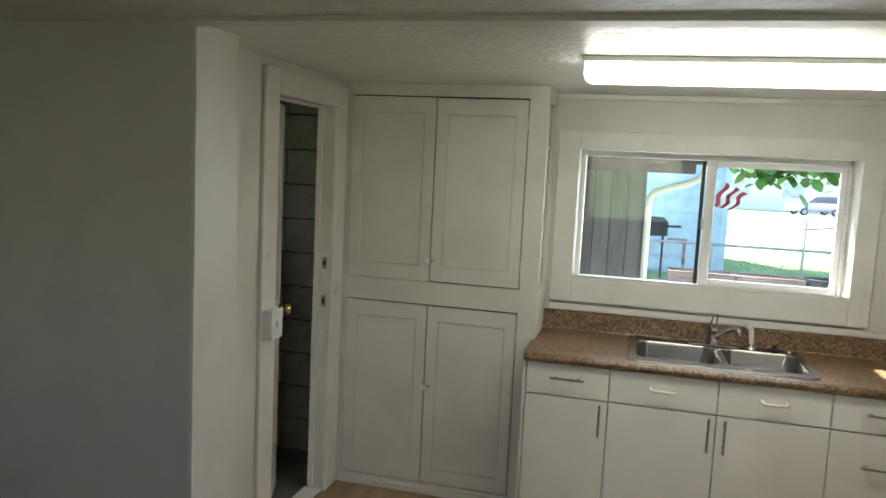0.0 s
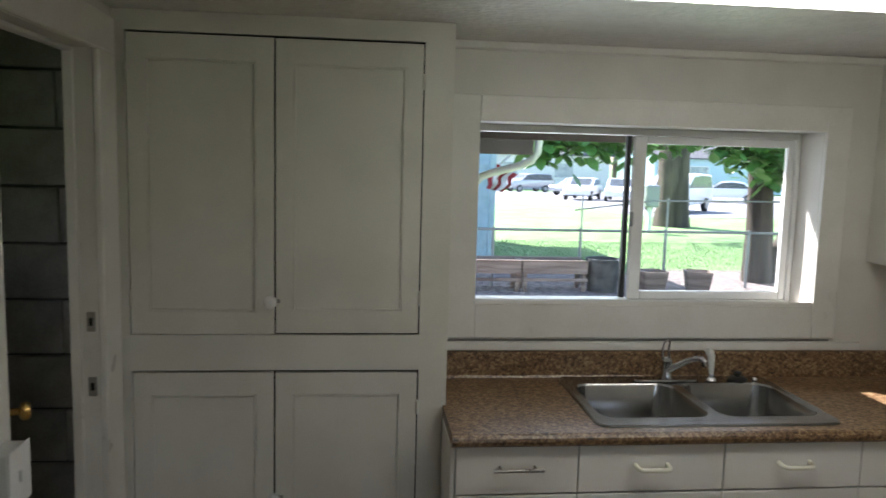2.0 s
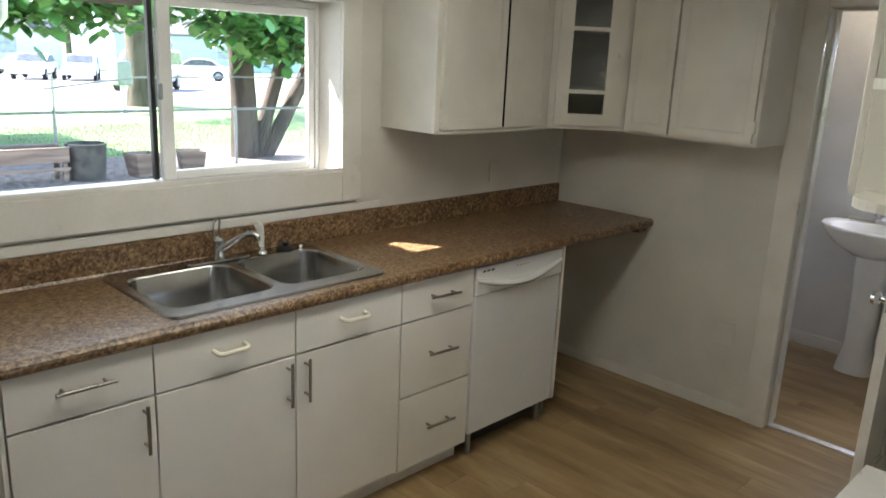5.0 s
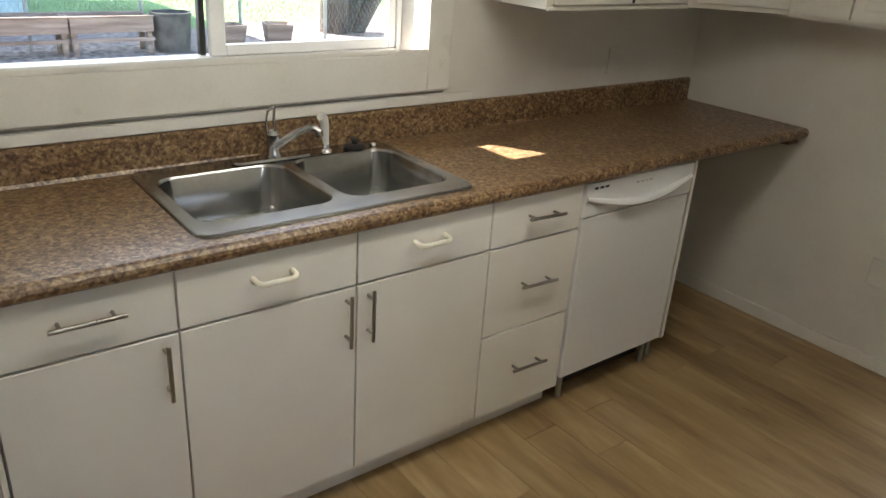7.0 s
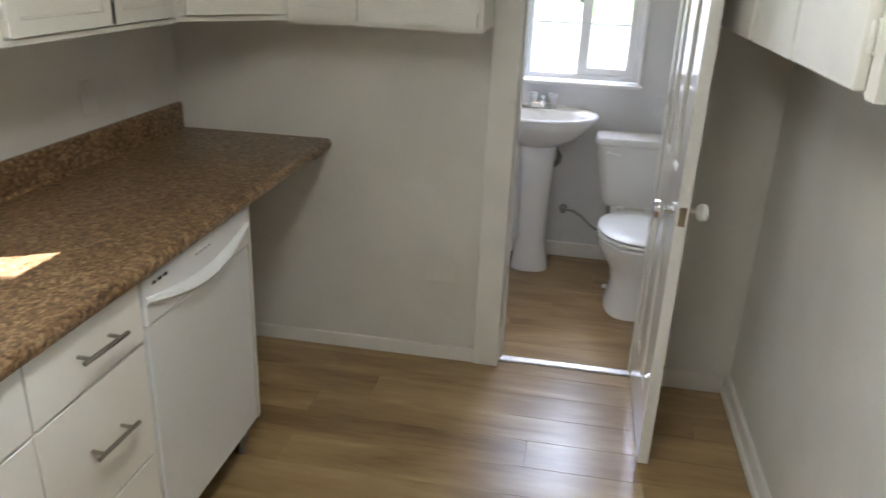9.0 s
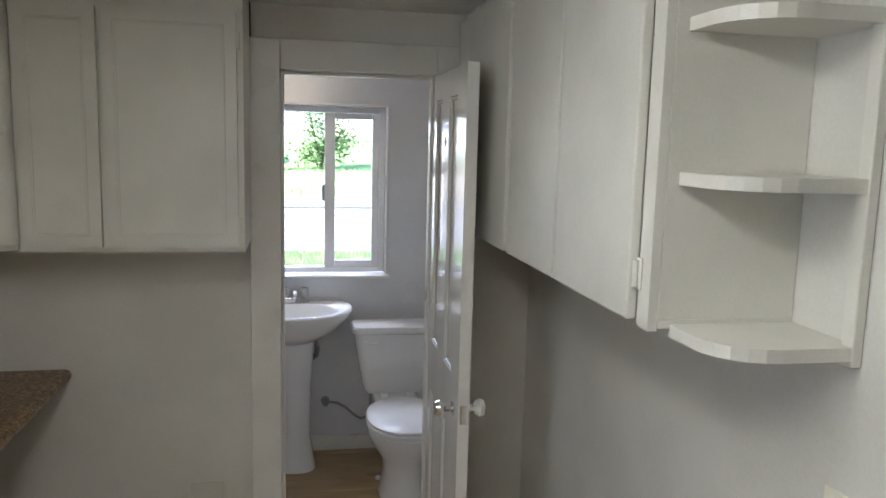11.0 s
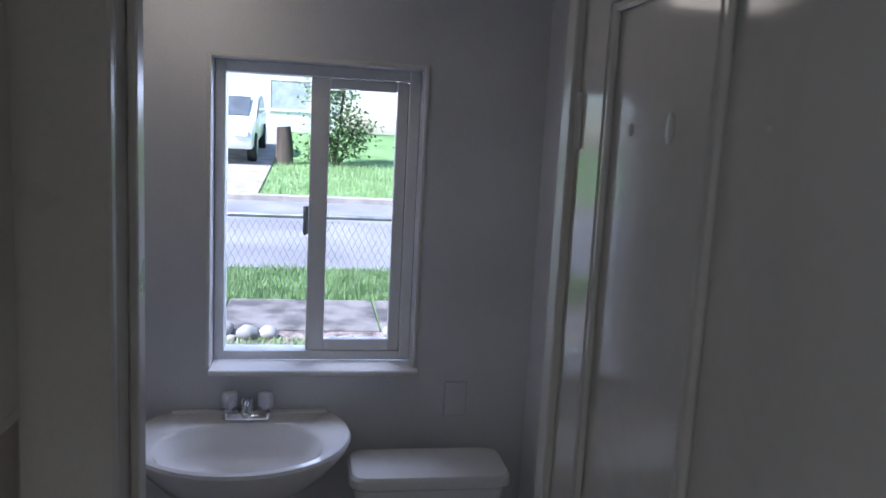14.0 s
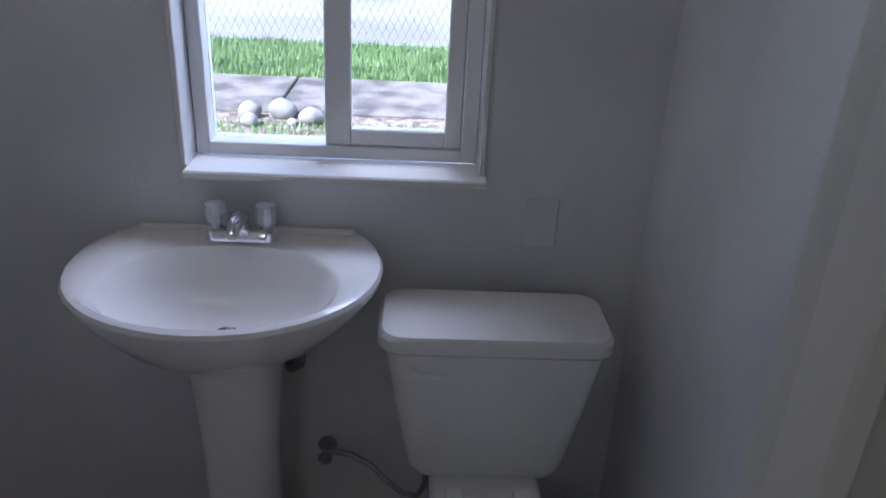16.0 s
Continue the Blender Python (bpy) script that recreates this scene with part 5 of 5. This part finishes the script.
# ---- trees ----
def leaf_cloud(bm, centres, count, spread, size, r):
    for _ in range(count):
        c = r.choice(centres)
        p = Vector(c) + Vector((r.gauss(0, spread), r.gauss(0, spread), r.gauss(0, spread * 0.7)))
        s = size * r.uniform(0.6, 1.3)
        a, t = r.uniform(0, 6.28), r.uniform(-1.0, 0.3)
        u = Vector((math.cos(a), math.sin(a), t)).normalized() * s
        v = u.cross(Vector((r.uniform(-0.4, 0.4), r.uniform(-0.4, 0.4), 1))).normalized() * s * 0.3
        w = Vector((0, 0, -0.10 * s))
        rim = [(0, 0, 0), (0.22, 0.75, 0), (0.55, 1.0, 0.2), (0.82, 0.6, 0.7), (1, 0, 1.3), (0.82, -0.6, 0.7), (0.55, -1.0, 0.2), (0.22, -0.75, 0)]
        rim = [p + u * a_ + v * b_ * 1.15 + w * c_ for a_, b_, c_ in rim]
        if size < 0.15 or size > 0.3:
            rim = rim[0::2]
        bm.faces.new([bm.verts.new(k) for k in rim])


def tree(name, stems, centres, count, spread, size, label, mat=None, seed=1):
    r = random.Random(seed)
    t = thing(name, stems[0][0][0], label, "tree")
    bm = bmesh.new()
    for pts, radii in stems:
        tube(bm, pts, 0.1, 12, True, radii)
    part("trunk", bm, M_BARK, t, "", True)
    bm = bmesh.new()
    leaf_cloud(bm, centres, count, spread, size, r)
    part("crown", bm, mat or M_LEAF, t)
    return t


tree("garden_tree", [([(4.88, 8.1, -0.1), (4.87, 8.1, 0.8), (4.84, 8.1, 1.5), (4.7, 8.1, 2.8), (4.6, 8.0, 4.2)], [0.235, 0.20, 0.185, 0.15, 0.07]),
                     ([(5.02, 8.1, -0.1), (5.2, 8.1, 0.45), (5.5, 8.1, 1.3), (5.72, 8.1, 2.0), (6.1, 8.1, 3.2)], [0.14, 0.12, 0.105, 0.10, 0.05]),
                     ([(5.12, 8.05, -0.1), (5.45, 8.05, 0.4), (5.9, 8.05, 1.15), (6.4, 8.05, 2.1), (6.9, 8.05, 3.2)], [0.14, 0.125, 0.115, 0.10, 0.05]),
                     ([(4.7, 8.1, 2.7), (3.7, 7.7, 2.9), (2.4, 7.4, 2.6), (1.0, 7.4, 2.45)], [0.06, 0.04, 0.025, 0.01])],
     [(4.1, 7.4, 2.15), (4.5, 7.5, 1.95), (4.9, 7.5, 1.85), (5.3, 7.5, 1.8), (5.7, 7.5, 1.85), (6.1, 7.6, 1.8), (6.4, 7.7, 1.95), (4.7, 7.4, 2.2), (5.2, 7.6, 2.2), (5.8, 7.6, 2.2), (3.6, 7.6, 2.45), (3.1, 7.6, 2.35), (2.6, 7.4, 2.2), (2.1, 7.4, 2.15), (1.6, 7.4, 2.15), (1.15, 7.4, 2.15), (2.3, 7.5, 2.35), (1.5, 7.5, 2.4), (6.4, 8.1, 2.6), (4.8, 8.1, 3.1), (4.0, 8.1, 3.9), (5.5, 8.1, 3.9), (3.0, 7.6, 3.1)],
     5200, 0.22, 0.20, "multi-stemmed garden tree with large green leaves", seed=2)
tree("street_tree", [([(8.5, 20, -0.4), (8.5, 20, 0.5), (8.45, 20, 3.0), (8.55, 20, 6.5)], [0.62, 0.50, 0.45, 0.36]), ([(8.2, 19, 5.0), (6.5, 18.5, 7.5)], [0.2, 0.1]), ([(8.2, 19, 5.0), (10, 18.5, 7.5)], [0.2, 0.1])],
     [(8, 19, 8), (6.5, 18.5, 7.8), (10, 18.5, 8), (8.5, 17.5, 8.8), (7, 20, 9.2), (9.5, 20, 9.2), (5.5, 18.0, 7.0), (11, 19, 7.2)], 2600, 0.9, 0.35, "large street tree with a thick dark trunk", seed=3)
for k, (x, y, s) in enumerate(((-4, 88, 1.5), (12, 90, 1.8), (24, 78, 1.1), (31, 92, 1.9), (48, 88, 1.6), (62, 90, 1.8))):
    tree("far_tree", [([(x, y, -1.3), (x, y, 3 * s), (x, y, 6 * s)], [0.35, 0.28, 0.15])], [(x + a * s, y + b2, 5.2 * s + c * s) for a, b2, c in ((0, 0, 0), (-1.8, 0.4, 0.6), (1.8, -0.3, 0.8), (0.8, 0.8, 2.4), (-1.0, -0.8, 2.2), (0, 0, -1.4))], 900, 1.0 * s, 0.6, "distant leafy green tree", seed=20 + k)

# shrub across the road
SY = -1.95
gz = ground_z(19.6, SY)
tree("shrub", [([(19.6, SY, gz), (19.5, SY - 0.15, 2.2), (19.4, SY - 0.25, 3.3)], [0.05, 0.035, 0.015]), ([(19.6, SY - 0.05, gz), (19.7, SY + 0.25, 2.2), (19.8, SY + 0.4, 3.1)], [0.04, 0.03, 0.012]), ([(19.6, SY - 0.1, gz), (19.6, SY - 0.55, 2.0)], [0.04, 0.015])],
     [(19.6, SY, 1.3), (19.5, SY + 0.2, 1.7), (19.6, SY - 0.4, 1.5), (19.6, SY + 0.1, 2.2), (19.5, SY + 0.3, 2.7), (19.6, SY + 0.15, 3.2), (19.6, SY - 0.55, 1.8), (19.5, SY - 0.1, 2.6), (19.6, SY + 0.35, 1.3), (19.6, SY - 0.2, 2.0), (19.6, SY + 0.4, 3.4)], 4200, 0.26, 0.10, "loose leafy green shrub across the road", M_LEAF2, seed=9)
sp_ = thing("stump_post", (19.4, -0.8, ground_z(19.4, -0.8)), "dark weathered stump beside the driveway", "stump")
b = bmesh.new()
tube(b, [(19.4, -0.8, ground_z(19.4, -0.8) - 0.1), (19.4, -0.81, 1.4), (19.4, -0.78, 1.78)], 0.2, 14, True, [0.23, 0.19, 0.16])
part("wood", b, M_BARK, sp_, "", True)


# ---- cars ----
def car(name, m, mat, label, van=False):
    c = thing(name, (0, 0, 0), label, "car", "parked cars")
    if van:
        low = [(-2.3, 0.35), (-2.35, 0.75), (-2.2, 1.0), (-1.35, 1.12), (-0.55, 1.68), (0.6, 1.76), (2.05, 1.72), (2.32, 1.05), (2.36, 0.4)]
        win_ = [(-1.2, 1.12), (-0.5, 1.6), (0.6, 1.67), (1.95, 1.62), (2.15, 1.1)]
    else:
        low = [(-2.25, 0.35), (-2.3, 0.62), (-2.1, 0.82), (-1.1, 0.95), (-0.4, 1.40), (0.35, 1.46), (1.05, 1.38), (1.65, 1.0), (2.2, 0.92), (2.27, 0.4)]
        win_ = [(-0.95, 0.97), (-0.35, 1.33), (0.35, 1.39), (0.98, 1.31), (1.4, 1.0)]
    b = bmesh.new()
    loft(b, [[Vector((x, y, 0.22 + (z - 0.22) * k)) for x, z in low] for y, k in ((-0.86, 0.985), (-0.80, 1.0), (0.80, 1.0), (0.86, 0.985))])
    bmesh.ops.bevel(b, geom=[e for e in b.edges], offset=0.04, segments=2, affect="EDGES", profile=0.5)
    part("body", b, mat, c, "", True)
    for y in (-0.868, 0.868):
        b = bmesh.new()
        loft(b, [[Vector((x, y + d_, z)) for x, z in win_] for d_ in (-0.006, 0.006)])
        part("side_window", b, M_CARGLASS, c)
    b = box(bmesh.new(), -0.03, 0.03, -0.68, 0.68, -0.33, 0.33, turn=Matrix.Rotation(radians(52), 4, "Y"))
    part("windscreen", turned(b, Matrix.Translation((-0.93 if van else -0.76, 0, (1.42 if van else 1.20)))), M_CARGLASS, c)
    for y in (-0.62, 0.62):
        bpart("headlight", (-2.33, -2.2, y - 0.17, y + 0.17, 0.62, 0.78), M_WPLAST, c, "clear headlight", bevel=0.03)
        bpart("tail_light", (2.2, 2.31, y - 0.15, y + 0.15, 0.7, 0.88), M_RED, c, "red tail light", bevel=0.03)
    for x in (-1.42, 1.4):
        for y in (-0.80, 0.80):
            b = turned(lathe(bmesh.new(), 0, 0, [(0.22, -0.11), (0.31, -0.10), (0.33, -0.05), (0.33, 0.05), (0.31, 0.10), (0.22, 0.11)], 20), Matrix.Translation((x, y, 0.33)) @ Matrix.Rotation(math.pi / 2, 4, "X"))
            w = part("wheel", b, M_TYRE, c, "", True)
            b = turned(lathe(bmesh.new(), 0, 0, [(0.20, -0.112), (0.205, 0.112), (0.1, 0.1225)] if y < 0 else [(0.1, -0.1225), (0.205, -0.112), (0.20, 0.112)], 16), Matrix.Translation((x, y, 0.33)) @ Matrix.Rotation(math.pi / 2, 4, "X"))
            part("rim", b, M_GALV, w, "", True)
    c.matrix_basis = m
    return c


for x, y, turn, van, paint, label in ((13.3, 46, 62, False, M_CARW, "white sedan parked at the edge of the lawn"), (15.4, 44.5, 66, False, M_CARW, "white sedan parked beside another white car"),
                                      (13.2, 30.5, 48, True, M_CARW, "white van parked behind the street tree"), (23.3, 46, -27, False, M_CARW, "white sedan parked side-on across the road"),
                                      (14.2, 67, 20, True, M_CARG, "silver van parked far down the road"), (16.0, 57, 30, False, M_CARG, "silver sedan parked far down the road")):
    car("parked_car", pose(x, y, ground_z(x, y) + 0.016, 0, 0, turn), paint, label, van)
car("driveway_car", pose(20.9, 0.72, ground_z(20.9, 0.7) + 0.03, 0, -4.8, 0), M_CARW, "white car parked on the driveway across the road")

mb = thing("mailbox", (6.6, 17, ground_z(6.6, 17)), "pale metal box on a post in the lawn", "mailbox")
bpart("post", (6.55, 6.65, 16.95, 17.05, -0.3, 0.62), M_WHITEC, mb)
bpart("box", (6.41, 6.79, 16.8, 17.2, 0.62, 1.22), M_GALV, mb, bevel=0.04, seg=2)


# ---- houses ----
def house(name, x0, x1, y0, y1, z0, zw, ridge, mat, label, along="x", openings=()):
    h = thing(name, ((x0 + x1) / 2, (y0 + y1) / 2, z0), label, "house")
    bpart("wall", (x0, x1, y0, y1, z0 - 0.5, zw), mat, h, bevel=0)
    o = 0.4
    if along == "x":
        ym = (y0 + y1) / 2
        sec = [(y0 - o, zw - 0.1), (ym, ridge), (y1 + o, zw - 0.1), (y1 + o, zw + 0.05), (ym, ridge + 0.16), (y0 - o, zw + 0.05)]
        bm = loft(bmesh.new(), [[Vector((x, y, z)) for y, z in sec] for x in (x0 - o, x1 + o)])
        gab = loft(bmesh.new(), [[Vector((x, y, z)) for y, z in ((y0, zw), (ym, ridge), (y1, zw))] for x in (x0 + 0.01, x1 - 0.01)])
    else:
        xm = (x0 + x1) / 2
        sec = [(x0 - o, zw - 0.1), (xm, ridge), (x1 + o, zw - 0.1), (x1 + o, zw + 0.05), (xm, ridge + 0.16), (x0 - o, zw + 0.05)]
        bm = loft(bmesh.new(), [[Vector((x, y, z)) for x, z in sec] for y in (y0 - o, y1 + o)])
        gab = loft(bmesh.new(), [[Vector((x, y, z)) for x, z in ((x0, zw), (xm, ridge), (x1, zw))] for y in (y0 + 0.01, y1 - 0.01)])
    part("roof", bm, M_ROOF, h)
    part("gable", gab, mat, h)
    for a, b_, c, d_, e, f in openings:
        w = bpart("window", (a, b_, c, d_, e, f), M_PANE, h, "window pane painted pale for the sky it reflects")
        if b_ - a < d_ - c:
            fr = boxes((a - 0.03, a, c - 0.09, c, e - 0.09, f + 0.09), (a - 0.03, a, d_, d_ + 0.09, e - 0.09, f + 0.09), (a - 0.03, a, c, d_, f, f + 0.09), (a - 0.03, a, c, d_, e - 0.09, e))
        else:
            fr = boxes((a - 0.09, a, c - 0.03, c, e - 0.09, f + 0.09), (b_, b_ + 0.09, c - 0.03, c, e - 0.09, f + 0.09), (a, b_, c - 0.03, c, f, f + 0.09), (a, b_, c - 0.03, c, e - 0.09, e))
        part("frame", fr, M_WHITEC, w)
    return h


house("far_house", 32, 40, -2.5, 5.5, 1.7, 4.3, 6.4, M_HOUSE, "pale single-storey house across the road with a gabled roof", "x", ((31.97, 32.02, -1.2, 0.3, 2.5, 3.6), (31.97, 32.02, 2.2, 3.8, 2.5, 3.6)))
house("far_house", 33, 43, -19, -8.0, 1.7, 4.4, 6.2, M_HOUSE, "pale house with a low roof beyond the shrub", "y", ((32.97, 33.02, -11.2, -9.6, 2.5, 3.7), (32.97, 33.02, -15, -13.2, 2.5, 3.7)))
house("back_house", 5, 25, 76, 88, -1.1, 2.6, 6.0, M_HOUSE, "pale house beyond the parked cars", "x", ((8, 10, 75.97, 76.02, 0.2, 1.7), (13, 15, 75.97, 76.02, 0.2, 1.7), (19, 21, 75.97, 76.02, 0.2, 1.7)))
house("back_house", 30, 56, 76, 88, -1.1, 2.6, 6.0, M_BLUE, "pale blue house beyond the parked cars", "x", ((34, 36, 75.97, 76.02, 0.2, 1.7), (41, 43, 75.97, 76.02, 0.2, 1.7), (48, 50, 75.97, 76.02, 0.2, 1.7)))

# light blue neighbour with lap siding
nb = thing("blue_house", (-2, 10.9, 0), "light blue neighbouring house with lap siding", "house")
bpart("wall", (-6, 1.09, 10.34, 15, -0.2, 4.0), M_BLUE, nb, bevel=0)
for k in range(15):
    z = 0.05 + k * 0.27
    bm = loft(bmesh.new(), [[Vector((x, y, q)) for y, q in ((10.34, z), (10.295, z), (10.325, z + 0.275), (10.34, z + 0.275))] for x in (-6, 1.09)])
    part("siding_board", bm, M_BLUE, nb)
bpart("corner_board", (1.03, 1.14, 10.26, 10.36, -0.1, 4.0), M_BLUE, nb)
bpart("roof", (-6.5, 1.6, 9.8, 15.5, 4.0, 4.3), M_ROOF, nb)

# lean-to with grey boards, brown fascia and a downspout
lt = thing("lean_to", (-2, 3.0, GZ), "grey board lean-to wall with a brown fascia", "shed")
for k in range(18):
    x1 = -0.36 - k * 0.15
    bpart("board", (x1 - 0.146, x1, 2.86 - 0.004 * (k % 2), 2.89, -0.02, 1.9), M_GREYW, lt, bevel=0.002)
bpart("back", (-3.1, -0.362, 2.89, 3.0, -0.02, 1.9), M_GREYW, lt, bevel=0)
bpart("fascia", (-3.3, 0.02, 2.42, 2.47, 1.80, 2.12), M_BROWN, lt)
bpart("soffit", (-3.3, 0.02, 2.47, 3.1, 1.88, 1.92), M_BROWN, lt)
bpart("roof", (-3.4, 0.06, 2.40, 3.3, 2.12, 2.2), M_ROOF, lt)
b = bmesh.new()
tube(b, [(-0.33, 2.83, 0.02), (-0.33, 2.83, 1.50), (-0.325, 2.82, 1.58), (-0.29, 2.80, 1.63), (-0.22, 2.78, 1.66), (-0.02, 2.70, 1.72), (0.06, 2.66, 1.76), (0.10, 2.64, 1.82), (0.11, 2.63, 1.95)], 0.029, 12)
part("downspout", b, M_WPLAST, lt, "white painted curved downspout", True)

# raised planter beds
def planter(x0, x1, y0, y1, zt):
    p = thing("planter_box", ((x0 + x1) / 2, y0, 0), "weathered wooden raised planter box on legs", "planter", "planter boxes")
    zb = zt - 0.17
    bpart("front_board", (x0, x1, y0, y0 + 0.03, zb, zt), M_CEDAR, p, bevel=0.004)
    bpart("back_board", (x0, x1, y1 - 0.03, y1, zb, zt), M_CEDAR, p, bevel=0.004)
    bpart("end_board", (x0, x0 + 0.03, y0 + 0.03, y1 - 0.03, zb, zt), M_CEDAR, p, bevel=0.004)
    bpart("end_board", (x1 - 0.03, x1, y0 + 0.03, y1 - 0.03, zb, zt), M_CEDAR, p, bevel=0.004)
    bpart("soil", (x0 + 0.03, x1 - 0.03, y0 + 0.03, y1 - 0.03, zb, zt - 0.03), M_MULCH, p, bevel=0)
    part("top_rim", boxes((x0 - 0.01, x1 + 0.01, y0 - 0.015, y0 + 0.03, zt, zt + 0.014), (x0 - 0.01, x1 + 0.01, y1 - 0.03, y1 + 0.015, zt, zt + 0.014), bevel=0.003), M_CEDAR, p)
    bpart("lower_rail", (x0, x1, y0 - 0.01, y0 + 0.03, 0.16, 0.20), M_CEDAR, p)
    for x in (x0 + 0.02, x1 - 0.07):
        for y in (y0 + 0.031, y1 - 0.08):
            bpart("leg", (x, x + 0.05, y, y + 0.05, -0.02, zb + 0.1), M_CEDAR, p)
    return p


planter(0.06, 0.955, 7.0, 7.42, 0.43)
planter(0.975, 1.87, 7.0, 7.42, 0.43)
pt = thing("plant_pot", (2.12, 7.15, 0), "large dark round plant pot on the mulch", "plant pot")
part("pot", loft(bmesh.new(), [[Vector((2.12 + r * math.cos(a), 7.15 + r * math.sin(a), z)) for a in (2 * math.pi * k / 24 for k in range(24))] for r, z in ((0.20, 0), (0.225, 0.25), (0.23, 0.43), (0.24, 0.43), (0.24, 0.465), (0.21, 0.465), (0.205, 0.34))]), M_POT, pt, "", True)
for x, y, r_ in ((2.80, 7.1, 6), (3.47, 7.1, -16)):
    t_ = thing("wooden_tub", (0, 0, 0), "brown square wooden planter tub on the mulch", "tub", "wooden tubs")
    part("tub", loft(bmesh.new(), [rrect(0, 0, w, w, 0.02, z, 2) for w, z in ((0.28, 0), (0.36, 0.30), (0.32, 0.30), (0.30, 0.23))]), M_CEDAR, t_)
    t_.matrix_basis = pose(x, y, 0.012, 0, 0, r_)

# flag and grill by the neighbour's porch
fl = thing("flag", (1.1, 9.0, 1.5), "hanging red and white striped flag on a slanted pole", "flag")
b = bmesh.new()
tube(b, [(0.95, 10.28, 1.45), (1.12, 8.9, 1.86)], 0.015, 8)
part("pole", b, M_WHITEC, fl, "", True)
for k in range(5):
    b = bmesh.new()
    rows = []
    for j in range(9):
        w = 0.03 * math.sin(j * 1.1 + k * 0.6)
        rows.append([b.verts.new((0.92 + 0.065 * (k + e) - 0.022 * j + w, 9.0 + 0.05 * math.sin(2.2 * (k + e) + 0.4 * j), 1.72 - 0.05 * j - 0.035 * (k + e) * (1 - j / 12))) for e in (0, 0.5, 1)])
    for r0, r1 in zip(rows, rows[1:]):
        for e in (0, 1):
            b.faces.new((r0[e], r0[e + 1], r1[e + 1], r1[e]))
    part("stripe", b, M_RED if k % 2 == 0 else M_WHITEC, fl, "", True)
gr = thing("barbecue_grill", (-0.1, 9.5, 0), "black barbecue grill with a wooden side shelf", "grill")
b = bmesh.new()
loft(b, [oval(-0.16, 9.5, 0.26, 0.2, z, None, 20, 2.4) for z in (0.74, 0.84, 0.98)] + [oval(-0.16, 9.5, 0.18, 0.12, 1.06, None, 20, 2.2)])
part("hood", b, M_BLACK, gr, "", True)
b = bmesh.new()
tube(b, [(0.02, 9.28, 0.92), (0.30, 9.26, 0.93)], 0.02, 8)
part("handle", b, M_BLACK, gr, "", True)
for x in (-0.38, 0.0):
    bpart("leg", (x, x + 0.04, 9.45, 9.49, 0, 0.75), M_BLACK, gr)
bpart("shelf", (0.11, 0.42, 9.35, 9.62, 0.66, 0.70), M_CEDAR, gr)
bpart("shelf_leg", (0.36, 0.41, 9.4, 9.45, 0, 0.66), M_CEDAR, gr)

# ---- floor planks ----
fk = thing("floor", (0, -1.2, 0), "light brown wood-look vinyl plank floor", "floor", kind="structure")
fb = thing("floor_bathroom", (2.9, -1.4, 0), "light brown wood-look vinyl plank floor of the bathroom", "floor", kind="structure")
cache = {}


def plank_mesh(w, L):
    key = (round(w, 4), round(L, 3))
    if key not in cache:
        bm = box(bmesh.new(), -w / 2 + 0.0006, w / 2 - 0.0006, -L / 2 + 0.0006, L / 2 - 0.0006, -0.008, 0, bevel=0.0007)
        me = bpy.data.meshes.new("plank")
        bm.to_mesh(me)
        bm.free()
        me.materials.append(M_FLOOR)
        cache[key] = me
    return cache[key]


def lay(parent, x0, x1, y0, y1, w, L, seed):
    r = random.Random(seed)
    x = x0
    while x < x1 - 0.01:
        ww = min(w, x1 - x)
        y = y0
        first = r.choice([0.3, 0.5, 0.7, 0.9, 1.1])
        while y < y1 - 0.005:
            ln = min(first if y == y0 else L, y1 - y)
            o = new("plank", plank_mesh(ww, ln))
            o.parent = parent
            o.matrix_parent_inverse = root_inv(parent)
            o.location = (x + ww / 2, y + ln / 2, 0)
            y += ln
        x += ww


lay(fk, XL, 2.246, -2.42, 0.0, 0.152, 1.22, 5)
lay(fb, 2.284, 3.57, -2.262, -0.62, 0.152, 1.22, 6)

# ---- concrete blocks ----
bcache = {}
r = random.Random(3)
z = 0.0
row = 0
while z < 2.15:
    x = -2.04 - (0.2 if row % 2 else 0.0)
    if row % 2:
        spans = [(-2.236, -2.04)]
    else:
        spans = []
    while x > -3.55:
        spans.append((max(x - 0.396, -3.58), x - 0.0))
        x -= 0.405
    for xa, xb in spans:
        wdt = round(xb - xa, 3)
        if wdt < 0.05:
            continue
        if wdt not in bcache:
            bm = box(bmesh.new(), -wdt / 2, wdt / 2, -0.02, 0, 0, 0.193, bevel=0.004)
            me = bpy.data.meshes.new("block")
            bm.to_mesh(me)
            bm.free()
            me.materials.append(M_BLOCK)
            bcache[wdt] = me
        o = new("block", bcache[wdt])
        o.parent = bw_wall
        o.matrix_parent_inverse = root_inv(bw_wall)
        o.location = ((xa + xb) / 2, -0.013 + r.uniform(-0.002, 0.002), z + 0.002)
    z += 0.203
    row += 1
